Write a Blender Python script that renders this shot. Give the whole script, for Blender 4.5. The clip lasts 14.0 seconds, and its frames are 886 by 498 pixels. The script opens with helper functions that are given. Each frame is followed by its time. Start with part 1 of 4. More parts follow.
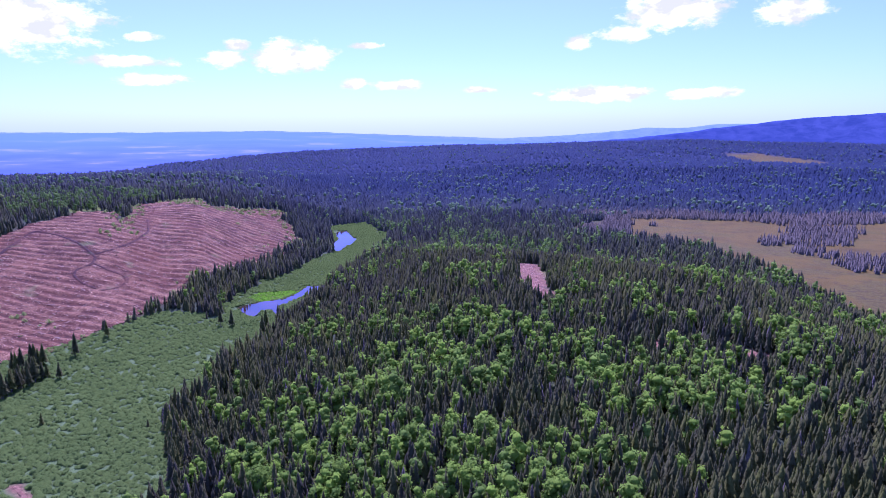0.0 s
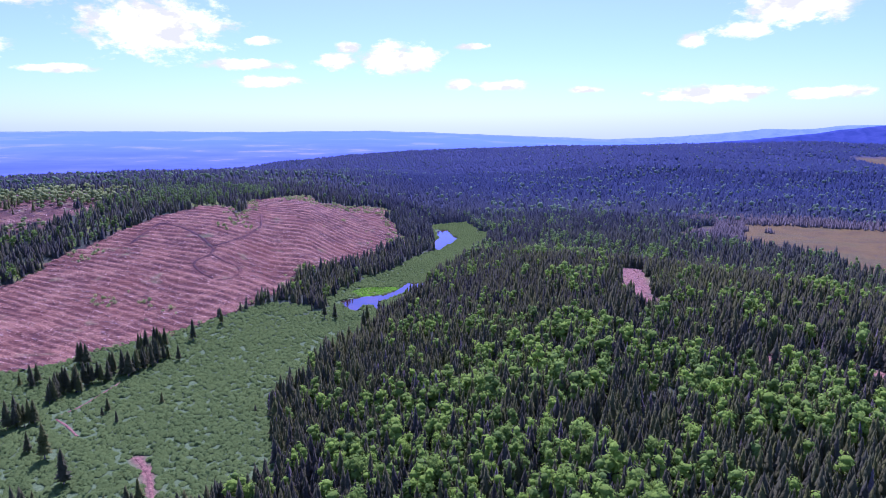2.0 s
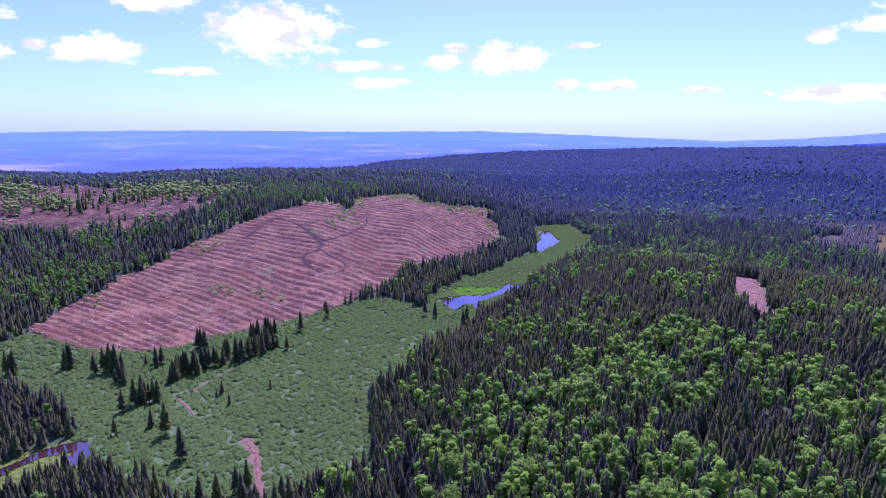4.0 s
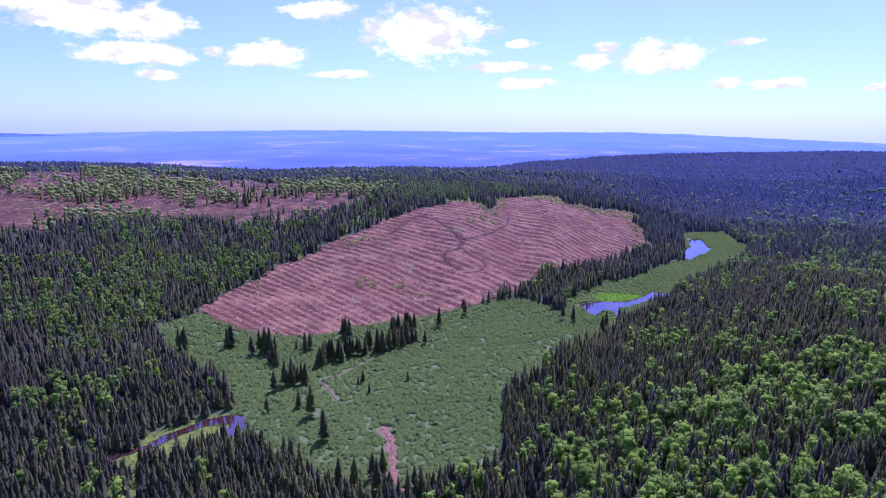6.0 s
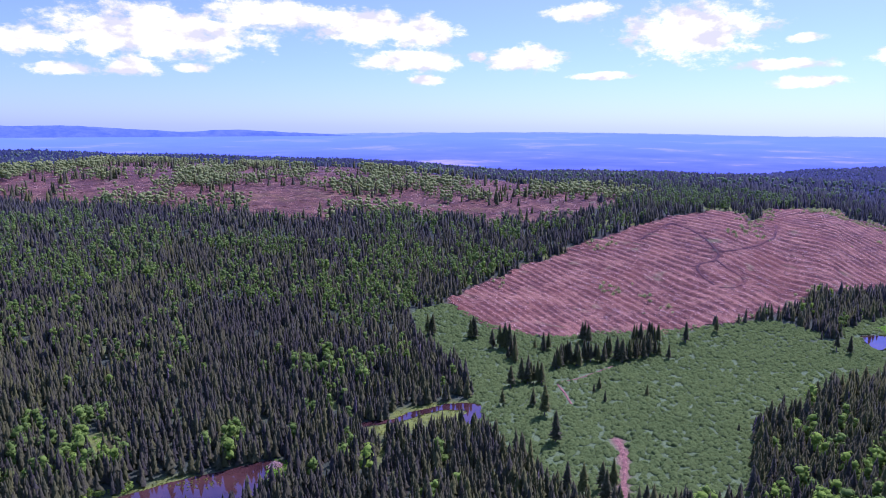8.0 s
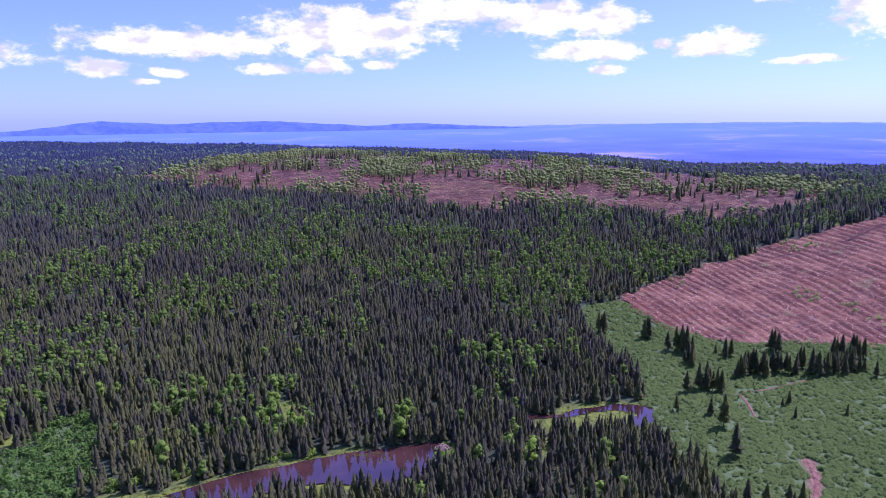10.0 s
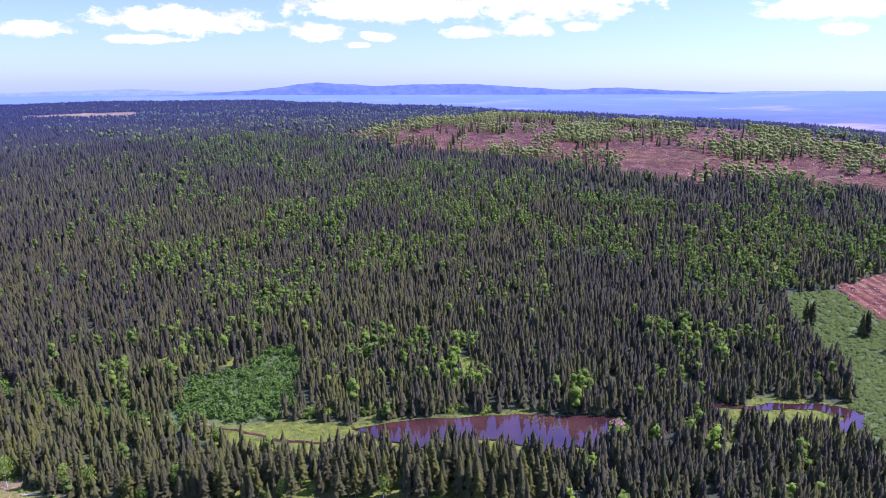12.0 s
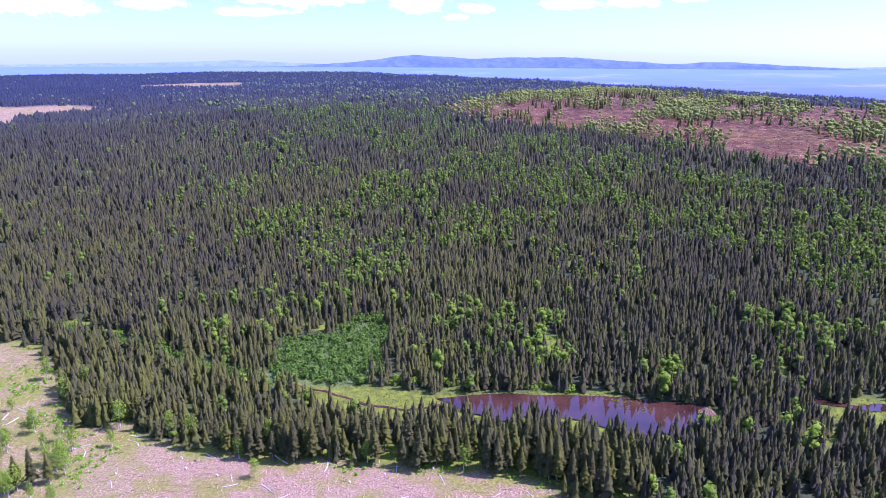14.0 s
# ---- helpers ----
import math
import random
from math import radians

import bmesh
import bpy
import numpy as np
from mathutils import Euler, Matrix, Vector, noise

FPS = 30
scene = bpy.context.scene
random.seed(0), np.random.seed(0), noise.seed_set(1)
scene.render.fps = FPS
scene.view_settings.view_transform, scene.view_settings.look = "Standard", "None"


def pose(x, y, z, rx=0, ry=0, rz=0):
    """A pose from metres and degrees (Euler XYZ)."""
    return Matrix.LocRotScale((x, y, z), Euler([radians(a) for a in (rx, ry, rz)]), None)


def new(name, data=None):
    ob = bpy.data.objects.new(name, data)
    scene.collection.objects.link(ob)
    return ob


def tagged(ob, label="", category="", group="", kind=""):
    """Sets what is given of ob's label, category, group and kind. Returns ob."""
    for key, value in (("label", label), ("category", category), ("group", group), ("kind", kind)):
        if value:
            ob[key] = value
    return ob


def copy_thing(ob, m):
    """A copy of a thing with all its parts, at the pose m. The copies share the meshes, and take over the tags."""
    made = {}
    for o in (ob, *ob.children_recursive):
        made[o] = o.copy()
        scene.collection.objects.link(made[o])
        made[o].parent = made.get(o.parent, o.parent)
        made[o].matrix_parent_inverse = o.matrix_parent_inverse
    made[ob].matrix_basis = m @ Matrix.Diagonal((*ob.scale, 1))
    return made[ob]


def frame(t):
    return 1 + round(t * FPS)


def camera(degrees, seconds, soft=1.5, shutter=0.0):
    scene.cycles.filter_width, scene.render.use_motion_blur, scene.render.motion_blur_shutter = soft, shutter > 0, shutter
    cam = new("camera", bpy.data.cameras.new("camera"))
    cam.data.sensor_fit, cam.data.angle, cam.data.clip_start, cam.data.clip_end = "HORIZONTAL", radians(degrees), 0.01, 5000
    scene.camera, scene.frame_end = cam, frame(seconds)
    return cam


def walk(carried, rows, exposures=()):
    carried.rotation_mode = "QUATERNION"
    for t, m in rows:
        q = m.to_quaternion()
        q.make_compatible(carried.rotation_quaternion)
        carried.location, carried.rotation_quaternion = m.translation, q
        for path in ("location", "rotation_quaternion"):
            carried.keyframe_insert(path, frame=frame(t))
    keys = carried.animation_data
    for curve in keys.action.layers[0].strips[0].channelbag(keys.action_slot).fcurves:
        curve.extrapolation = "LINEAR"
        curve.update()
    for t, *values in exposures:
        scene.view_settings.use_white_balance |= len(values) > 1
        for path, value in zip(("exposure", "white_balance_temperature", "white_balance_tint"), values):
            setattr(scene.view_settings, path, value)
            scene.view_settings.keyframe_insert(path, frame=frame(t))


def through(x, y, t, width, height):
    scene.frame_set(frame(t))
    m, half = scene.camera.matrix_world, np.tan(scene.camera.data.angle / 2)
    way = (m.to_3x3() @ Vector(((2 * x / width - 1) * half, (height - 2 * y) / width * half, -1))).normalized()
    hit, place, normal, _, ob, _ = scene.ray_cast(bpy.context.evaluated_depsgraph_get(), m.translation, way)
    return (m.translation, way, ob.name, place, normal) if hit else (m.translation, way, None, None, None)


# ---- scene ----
EYE = 115.0  # the drone's height over the river


def turned(yaw, pitch, roll):
    """The drone hovers; its camera pans to the left."""
    return pose(0, 0, EYE, 90 + pitch, 0, yaw) @ pose(0, 0, 0, 0, 0, roll)


cam = camera(66.75, 14.0, soft=0.6)
PATH = [
    (0.0, turned(0.09, -10.70, -0.33)),
    (0.5, turned(1.28, -10.72, -0.31)),
    (1.0, turned(3.87, -10.68, -0.29)),
    (1.5, turned(6.44, -10.63, -0.21)),
    (2.0, turned(8.72, -10.63, -0.21)),
    (2.5, turned(11.02, -10.59, -0.14)),
    (5.0, turned(22.59, -10.57, -0.07)),
    (5.5, turned(25.78, -10.55, -0.02)),
    (6.0, turned(29.57, -10.52, 0.07)),
    (6.5, turned(33.76, -10.49, 0.08)),
    (7.0, turned(38.39, -10.46, 0.16)),
    (7.5, turned(44.28, -10.43, 0.23)),
    (8.0, turned(50.56, -10.41, 0.32)),
    (8.2, turned(52.37, -10.39, 0.41)),
    (10.3, turned(68.30, -11.98, -0.41)),
    (10.5, turned(70.47, -12.79, -0.31)),
    (11.0, turned(75.21, -13.96, -0.11)),
    (11.5, turned(78.64, -13.96, -0.06)),
    (12.0, turned(81.57, -13.95, 0.07)),
    (12.5, turned(83.89, -13.95, 0.15)),
    (13.0, turned(86.19, -14.06, 0.25)),
    (13.5, turned(88.01, -15.08, 0.35)),
    (14.0, turned(89.43, -16.14, 0.41)),
]
walk(cam, PATH, [(0.0, 1.33, 4600, 80), (8.0, 1.20, 4700, 80), (10.4, 1.14, 4850, 77), (11.0, 1.33, 4950, 75), (12.5, 1.61, 5000, 72), (14.0, 1.81, 5000, 70)])

# ---- world and sun ----
SUN_AZ, SUN_EL = 8.0, 54.0
world = bpy.data.worlds.new("world")
scene.world = world
world.use_nodes = True
wn, wl = world.node_tree.nodes, world.node_tree.links
sky = wn.new("ShaderNodeTexSky")
sky.sky_type, sky.sun_disc = "NISHITA", False
sky.sun_elevation, sky.sun_rotation = radians(SUN_EL), radians(-SUN_AZ)
sky.air_density, sky.dust_density, sky.ozone_density = 1.0, 0.3, 3.0
wn["Background"].inputs[1].default_value = 0.15

# fair-weather cumulus: bearing, height over the horizon and half extents, in degrees
CLOUDS = [
    (31, 7.2, 5.8, 2.4), (23.3, 6.4, 1.3, 0.4), (24.4, 4.6, 3.4, 0.5), (23, 3.3, 2.9, 0.5), (12.3, 5.1, 3.6, 1.4), (17.3, 4.9, 2.0, 0.7), (16.4, 6.1, 1.3, 0.5),
    (6.4, 6.1, 1.5, 0.3), (3.7, 3.0, 2.3, 0.5), (7.4, 3.1, 1.0, 0.6), (-3.1, 2.6, 1.5, 0.3), (-12.7, 2.2, 4.6, 0.7), (-20.5, 2.1, 2.8, 0.5), (-11.1, 6.1, 1.1, 0.7),
    (-14.5, 6.8, 2.0, 0.7), (-18, 8.3, 4.2, 1.6), (-26.3, 7.8, 2.6, 1.0)]
CLOUDS += [
    (52.7, 7.4, 3.6, 1.5), (52.6, 5.1, 3.8, 1.0), (52.1, 3.7, 1.5, 0.5), (44, 5.4, 3.5, 1.2), (39.5, 8.9, 3.1, 0.8), (37.8, 4.0, 2.6, 0.35), (47.8, 5.5, 0.9, 0.5),
    (73, 6.7, 8.6, 2.2), (74.8, 4.3, 2.4, 0.8), (57, 7.7, 5.2, 1.6), (64.4, 8.4, 6.0, 1.4), (54.2, 5.3, 4.0, 0.8), (70.5, 4.3, 1.9, 0.4)]
CLOUDS += [
    (101.6, 4.5, 7.3, 1.0), (91.6, 3.9, 2.4, 0.8), (85.3, 5.8, 9.5, 1.2), (104.5, 3.1, 3.1, 0.4), (79.5, 3.9, 2.6, 0.5), (86.7, 3.6, 1.7, 0.4), (88.5, 2.9, 1.1, 0.3),
    (112, 3.6, 3.0, 0.6), (120, 3.2, 5.0, 0.9), (-60, 7, 7, 1.8), (140, 6, 8, 1.6), (170, 9, 9, 2.0), (-110, 8, 9, 2.2), (-40, 4, 4, 0.8)]


def cloudy_sky():
    """The clear sky with cumulus laid over it, by bearing and height."""
    def calc(how, a, b=0.0):
        node = wn.new("ShaderNodeMath")
        node.operation = how
        for slot, value in ((0, a), (1, b)):
            if isinstance(value, (int, float)):
                node.inputs[slot].default_value = value
            else:
                wl.new(value, node.inputs[slot])
        return node.outputs[0]

    split = wn.new("ShaderNodeSeparateXYZ")
    wl.new(wn.new("ShaderNodeTexCoord").outputs["Generated"], split.inputs[0])
    bearing = calc("MULTIPLY", calc("ARCTAN2", calc("MULTIPLY", split.outputs[0], -1.0), split.outputs[1]), 57.2958)
    height = calc("MULTIPLY", calc("ARCSINE", split.outputs[2]), 57.2958)
    at = wn.new("ShaderNodeCombineXYZ")
    wl.new(bearing, at.inputs[0]), wl.new(calc("MULTIPLY", height, 1.8), at.inputs[1])

    def billow(scale, detail, rough):
        node = wn.new("ShaderNodeTexNoise")
        node.inputs["Scale"].default_value, node.inputs["Detail"].default_value, node.inputs["Roughness"].default_value = scale, detail, rough
        wl.new(at.outputs[0], node.inputs["Vector"])
        return node.outputs[0]

    big, small = billow(0.55, 7.0, 0.6), billow(2.4, 5.0, 0.6)
    plain = wn.new("ShaderNodeCombineXYZ")
    wl.new(bearing, plain.inputs[0]), wl.new(height, plain.inputs[1])
    near = None
    for az, el, wide, tall in CLOUDS:
        fit = wn.new("ShaderNodeVectorMath")
        fit.operation = "MULTIPLY_ADD"
        wl.new(plain.outputs[0], fit.inputs[0])
        fit.inputs[1].default_value, fit.inputs[2].default_value = (1 / wide, 1 / tall, 0), (-az / wide, -el / tall, 0)
        far = wn.new("ShaderNodeVectorMath")
        far.operation = "LENGTH"
        wl.new(fit.outputs[0], far.inputs[0])
        near = far.outputs["Value"] if near is None else calc("MINIMUM", near, far.outputs["Value"])
    body = calc("ADD", calc("SUBTRACT", 1.08, near), calc("MULTIPLY", calc("SUBTRACT", big, 0.5), 1.9))
    body = calc("ADD", body, calc("MULTIPLY", calc("SUBTRACT", small, 0.5), 0.4))
    cover = wn.new("ShaderNodeMapRange")
    cover.interpolation_type = "SMOOTHSTEP"
    wl.new(body, cover.inputs[0])
    cover.inputs[1].default_value, cover.inputs[2].default_value, cover.inputs[4].default_value = 0.0, 0.6, 0.95
    tone = wn.new("ShaderNodeValToRGB")
    wl.new(billow(0.35, 5.0, 0.55), tone.inputs[0])
    tone.color_ramp.elements[0].position, tone.color_ramp.elements[0].color = 0.40, (2.45, 2.56, 3.05, 1)
    tone.color_ramp.elements[1].position, tone.color_ramp.elements[1].color = 0.56, (4.3, 4.3, 4.4, 1)
    blend = wn.new("ShaderNodeMix")
    blend.data_type = "RGBA"
    wl.new(cover.outputs[0], blend.inputs[0])
    clear = wn.new("ShaderNodeValToRGB")
    wl.new(calc("MULTIPLY", height, 1 / 30), clear.inputs[0])
    clear.color_ramp.elements[0].position, clear.color_ramp.elements[0].color = 0.0, (0.25, 0.344, 0.447, 1)
    clear.color_ramp.elements[1].position, clear.color_ramp.elements[1].color = 0.4, (0.385, 0.376, 0.42, 1)
    top = clear.color_ramp.elements.new(1.0)
    top.color = (1, 1, 1, 1)
    damp = wn.new("ShaderNodeMix")
    damp.data_type, damp.blend_type = "RGBA", "MULTIPLY"
    damp.inputs[0].default_value = 1.0
    wl.new(sky.outputs[0], damp.inputs[6]), wl.new(clear.outputs[0], damp.inputs[7])
    wl.new(damp.outputs[2], blend.inputs[6]), wl.new(tone.outputs[0], blend.inputs[7])
    wl.new(blend.outputs[2], wn["Background"].inputs[0])


cloudy_sky()
sun = new("sun", bpy.data.lights.new("sun", "SUN"))
sun.data.energy, sun.data.angle, sun.data.color = 3.35, radians(0.53), (1.0, 0.95, 0.88)
sun.matrix_world = pose(0, 0, 600, 0, 0, SUN_AZ) @ pose(0, 0, 0, SUN_EL - 90, 0, 0)


# ---- materials ----
class Nodes:
    """A short way to write a node material."""

    def __init__(self, name):
        self.mat = bpy.data.materials.new(name)
        self.mat.use_nodes = True
        self.tree = self.mat.node_tree
        self.bsdf = self.tree.nodes["Principled BSDF"]

    def add(self, kind, **inputs):
        node = self.tree.nodes.new("ShaderNode" + kind)
        for key, value in inputs.items():
            self.put(node, key, value)
        return node

    def put(self, node, key, value):
        slot = node.inputs[key.replace("_", " ")] if isinstance(key, str) else node.inputs[key]
        if isinstance(value, bpy.types.NodeSocket):
            self.tree.links.new(value, slot)
        else:
            slot.default_value = value

    def place(self):
        return self.add("NewGeometry").outputs["Position"]

    def noise(self, scale, detail=4.0, rough=0.55, vector=None, distortion=0.0):
        node = self.add("TexNoise", Scale=scale, Detail=detail, Roughness=rough, Distortion=distortion)
        self.put(node, "Vector", vector or self.place())
        return node.outputs[0]

    def ramp(self, fac, *stops):
        node = self.add("ValToRGB", Fac=fac)
        els = node.color_ramp.elements
        while len(els) < len(stops):
            els.new(0.5)
        for el, (at, colour) in zip(els, stops):
            el.position = at
            el.color = (*colour, 1) if isinstance(colour, tuple) else (colour, colour, colour, 1)
        return node.outputs[0]

    def mix(self, fac, a, b, how="MIX"):
        node = self.tree.nodes.new("ShaderNodeMix")
        node.data_type, node.blend_type = "RGBA", how
        for slot, value in ((0, fac), (6, a), (7, b)):
            if isinstance(value, tuple) and len(value) == 3:
                value = (*value, 1)
            self.put(node, slot, value)
        return node.outputs[2]

    def math(self, how, a, b=0.0):
        node = self.tree.nodes.new("ShaderNodeMath")
        node.operation = how
        self.put(node, 0, a), self.put(node, 1, b)
        return node.outputs[0]

    def attr(self, name):
        node = self.tree.nodes.new("ShaderNodeAttribute")
        node.attribute_name = name
        return node.outputs["Fac"]

    def done(self, colour, rough=0.8, bump=None, strength=0.5, distance=0.1, spec=0.3):
        self.put(self.bsdf, "Base Color", colour)
        self.put(self.bsdf, "Roughness", rough)
        self.put(self.bsdf, "Specular IOR Level", spec)
        if bump is not None:
            node = self.add("Bump", Height=bump, Strength=strength, Distance=distance)
            self.put(self.bsdf, "Normal", node.outputs[0])
        return self.mat


def foliage(name, dark, mid, light, scale=0.9, through=0.25, gloss=0.2, grain=2.2, relief=0.1, depth=0.5, lift=0.55, haze_tint=None):
    """Leaves or needles: each plant has its own tint, soft sprays of tone inside the crown, some light coming through.
    The last colour is blue haze, mixed into far plants.
    """
    n = Nodes(name)
    tone = n.mix(n.attr("tint"), (*dark, 1), (*light, 1))
    patch = n.ramp(n.noise(scale, 3), (0.3, 0.0), (0.7, 1.0))
    colour = n.mix(n.math("MULTIPLY", patch, 0.5), tone, (*mid, 1))
    spray = n.noise(grain, 3, 0.6)
    deep = n.mix(depth, colour, (0.5, 0.5, 0.53, 1), "MULTIPLY")
    colour = n.mix(n.ramp(spray, (0.34, 0.0), (0.6, 1.0)), deep, colour)
    # Distance haze is put into the needle and leaf colour here.
    if haze_tint:
        colour = n.mix(n.attr("haze_tint"), colour, n.mix(n.math("MULTIPLY", n.attr("tint"), 0.8), (*(0.9 * c for c in haze_tint), 1), (*(1.15 * c for c in haze_tint), 1)))
    n.put(n.bsdf, "Base Color", colour)
    n.put(n.bsdf, "Roughness", 0.75)
    n.put(n.bsdf, "Specular IOR Level", gloss)
    tilt = n.tree.nodes.new("ShaderNodeVectorMath")
    # Hazed plants turn their normals up, flattening light and shade.
    if haze_tint:
        rise = n.add("CombineXYZ", Z=n.math("ADD", n.math("MULTIPLY", n.attr("haze_tint"), 1.6), lift))
        n.put(tilt, 1, rise.outputs[0])
    else:
        tilt.inputs[1].default_value = (0, 0, lift)
    n.put(tilt, 0, n.add("NewGeometry").outputs["Normal"])
    even = n.tree.nodes.new("ShaderNodeVectorMath")
    even.operation = "NORMALIZE"
    n.put(even, 0, tilt.outputs[0])
    needles = n.add("Bump", Height=spray, Strength=0.7, Distance=relief, Normal=even.outputs[0])
    n.put(n.bsdf, "Normal", needles.outputs[0])
    thin = n.add("BsdfTranslucent", Color=colour)
    both = n.add("MixShader", Fac=through)
    n.put(both, 1, n.bsdf.outputs[0]), n.put(both, 2, thin.outputs[0])
    n.put(n.tree.nodes["Material Output"], "Surface", both.outputs[0])
    return n.mat


NEEDLE = foliage("spruce_needles", (0.052, 0.047, 0.027), (0.076, 0.081, 0.020), (0.122, 0.134, 0.017), 0.5, 0.35, 0.03, grain=2.4, relief=0.15, lift=0.4, haze_tint=(0.032, 0.045, 0.074))
LEAF = foliage("aspen_leaves", (0.125, 0.195, 0.022), (0.17, 0.27, 0.020), (0.27, 0.40, 0.026), 0.5, 0.5, 0.02, grain=3.0, relief=0.1, lift=1.1, haze_tint=(0.14, 0.20, 0.115))
ALDER = foliage("alder_leaves", (0.095, 0.143, 0.025), (0.110, 0.161, 0.028), (0.132, 0.187, 0.032), 0.12, 0.45, 0.0, grain=2.6, relief=0.08, depth=0.5, lift=1.5)
BANK = foliage("bank_alder_leaves", (0.066, 0.135, 0.014), (0.094, 0.178, 0.016), (0.132, 0.23, 0.023), 0.4, 0.4, 0.05, grain=2.2, depth=0.6, lift=0.8)
LIME = foliage("lime_sedge", (0.13, 0.29, 0.008), (0.15, 0.33, 0.01), (0.18, 0.37, 0.014), 0.3, 0.35, 0.0, grain=0.8, depth=0.3)
BIRCH = foliage("young_birch_leaves", (0.21, 0.255, 0.055), (0.245, 0.295, 0.062), (0.30, 0.35, 0.075), 0.3, 0.5, 0.02, grain=1.2, relief=0.1, depth=0.3, lift=1.3)
SNAG = foliage("stunted_grey_needles", (0.066, 0.054, 0.032), (0.082, 0.066, 0.037), (0.108, 0.086, 0.046), 0.3, 0.1)
SEDGE = foliage("sedge_blades", (0.105, 0.125, 0.010), (0.125, 0.145, 0.012), (0.15, 0.17, 0.014), 0.08, 0.3, 0.0, depth=0.2, lift=2.0)


def bark_material():
    n = Nodes("bark")
    v = n.noise(3.0, 5)
    return n.done(n.ramp(v, (0.3, (0.06, 0.045, 0.04)), (0.7, (0.2, 0.17, 0.15))), 0.9, v, 0.6, 0.05)


def pale_bark_material():
    n = Nodes("pale_bark")
    v = n.noise(4.0, 5)
    return n.done(n.ramp(v, (0.3, (0.28, 0.24, 0.21)), (0.7, (0.6, 0.55, 0.5))), 0.85, v, 0.5, 0.03)


def slash_material():
    n = Nodes("bleached_slash_wood")
    colour = n.mix(n.attr("tint"), (0.16, 0.085, 0.035, 1), (0.55, 0.37, 0.17, 1))
    return n.done(n.mix(n.math("MULTIPLY", n.noise(2.0), 0.5), colour, (0.42, 0.27, 0.18, 1)), 0.85)


def water_material():
    n = Nodes("tannin_water")
    ripple = n.noise(1.2, 3)
    murk = n.ramp(n.noise(0.06, 3), (0.35, (0.022, 0.010, 0.007)), (0.7, (0.052, 0.024, 0.013)))
    n.put(n.bsdf, "IOR", 1.33)
    return n.done(murk, 0.06, ripple, 0.08, 0.05, spec=0.5)


def ground_material():
    n = Nodes("ground_soil_moss")
    fine, broad = n.noise(0.8, 5), n.noise(0.03, 4)
    moss = n.ramp(fine, (0.3, (0.02, 0.028, 0.012)), (0.75, (0.055, 0.07, 0.022)))
    grass = n.ramp(fine, (0.3, (0.085, 0.11, 0.008)), (0.7, (0.15, 0.18, 0.014)))
    floor = n.mix(n.ramp(n.noise(0.035, 3), (0.55, 0.0), (0.66, 1.0)), moss, grass)
    soil = n.ramp(n.noise(0.5, 6, 0.7), (0.3, (0.024, 0.009, 0.004)), (0.5, (0.053, 0.019, 0.007)), (0.64, (0.088, 0.034, 0.012)), (0.78, (0.17, 0.083, 0.030)))
    soil = n.mix(n.ramp(n.noise(0.09, 6, 0.75), (0.5, 0.0), (0.62, 0.75)), soil, n.ramp(n.noise(0.7, 6, 0.75), (0.4, (0.060, 0.026, 0.009)), (0.6, (0.210, 0.116, 0.045))))
    heap = n.ramp(n.noise(1.1, 6, 0.75), (0.36, (0.10, 0.040, 0.013)), (0.5, (0.24, 0.118, 0.043)), (0.64, (0.47, 0.285, 0.118)))
    soil = n.mix(n.math("MULTIPLY", n.attr("row"), n.ramp(n.noise(0.35, 4), (0.34, 0.4), (0.54, 1.0))), soil, heap)
    soil = n.mix(n.ramp(n.noise(0.045, 6, 0.75), (0.47, 0.0), (0.6, 0.4)), soil, heap)
    soil = n.mix(n.math("MULTIPLY", n.attr("trail"), n.ramp(n.noise(0.6, 4), (0.35, 0.35), (0.6, 0.85))), soil, (0.03, 0.014, 0.010, 1))
    soil = n.mix(n.ramp(broad, (0.45, 0.0), (0.7, 0.55)), soil, (0.115, 0.044, 0.014, 1))
    soil = n.mix(n.ramp(n.noise(0.05, 4), (0.62, 0.0), (0.75, 0.6)), soil, (0.14, 0.16, 0.04, 1))
    # Far ground takes the treetops' dark colour, blued for haze.
    hazy_canopy = n.ramp(n.noise(0.12, 5, 0.7), (0.35, (0.011, 0.016, 0.032)), (0.7, (0.026, 0.036, 0.062)))
    floor = n.mix(n.attr("woods"), floor, hazy_canopy)
    # Past the forest rim, blue haze is put into the ground colour.
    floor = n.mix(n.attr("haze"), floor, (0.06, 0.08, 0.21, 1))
    colour = n.mix(n.attr("cut"), floor, soil)
    straw = n.ramp(n.noise(1.6, 8, 0.8), (0.34, (0.06, 0.038, 0.02)), (0.48, (0.18, 0.12, 0.062)), (0.58, (0.30, 0.215, 0.11)), (0.72, (0.5, 0.42, 0.24)))
    straw = n.mix(n.ramp(n.noise(0.09, 4), (0.47, 0.0), (0.6, 0.9)), straw, n.ramp(n.noise(1.2, 5), (0.35, (0.09, 0.09, 0.015)), (0.65, (0.19, 0.19, 0.03))))
    colour = n.mix(n.attr("clear"), colour, straw)
    colour = n.mix(n.math("MULTIPLY", n.attr("lush"), n.ramp(n.noise(0.3, 3), (0.3, 0.45), (0.6, 1.0))), colour, grass)
    bog = n.ramp(n.noise(0.02, 6, 0.6), (0.3, (0.062, 0.040, 0.005)), (0.55, (0.098, 0.066, 0.006)), (0.75, (0.060, 0.056, 0.005)))
    bog = n.mix(n.ramp(n.noise(0.012, 6, 0.65, distortion=1.5), (0.48, 0.0), (0.56, 0.8)), bog, n.ramp(n.noise(0.3, 5), (0.35, (0.055, 0.038, 0.008)), (0.65, (0.09, 0.078, 0.010))))
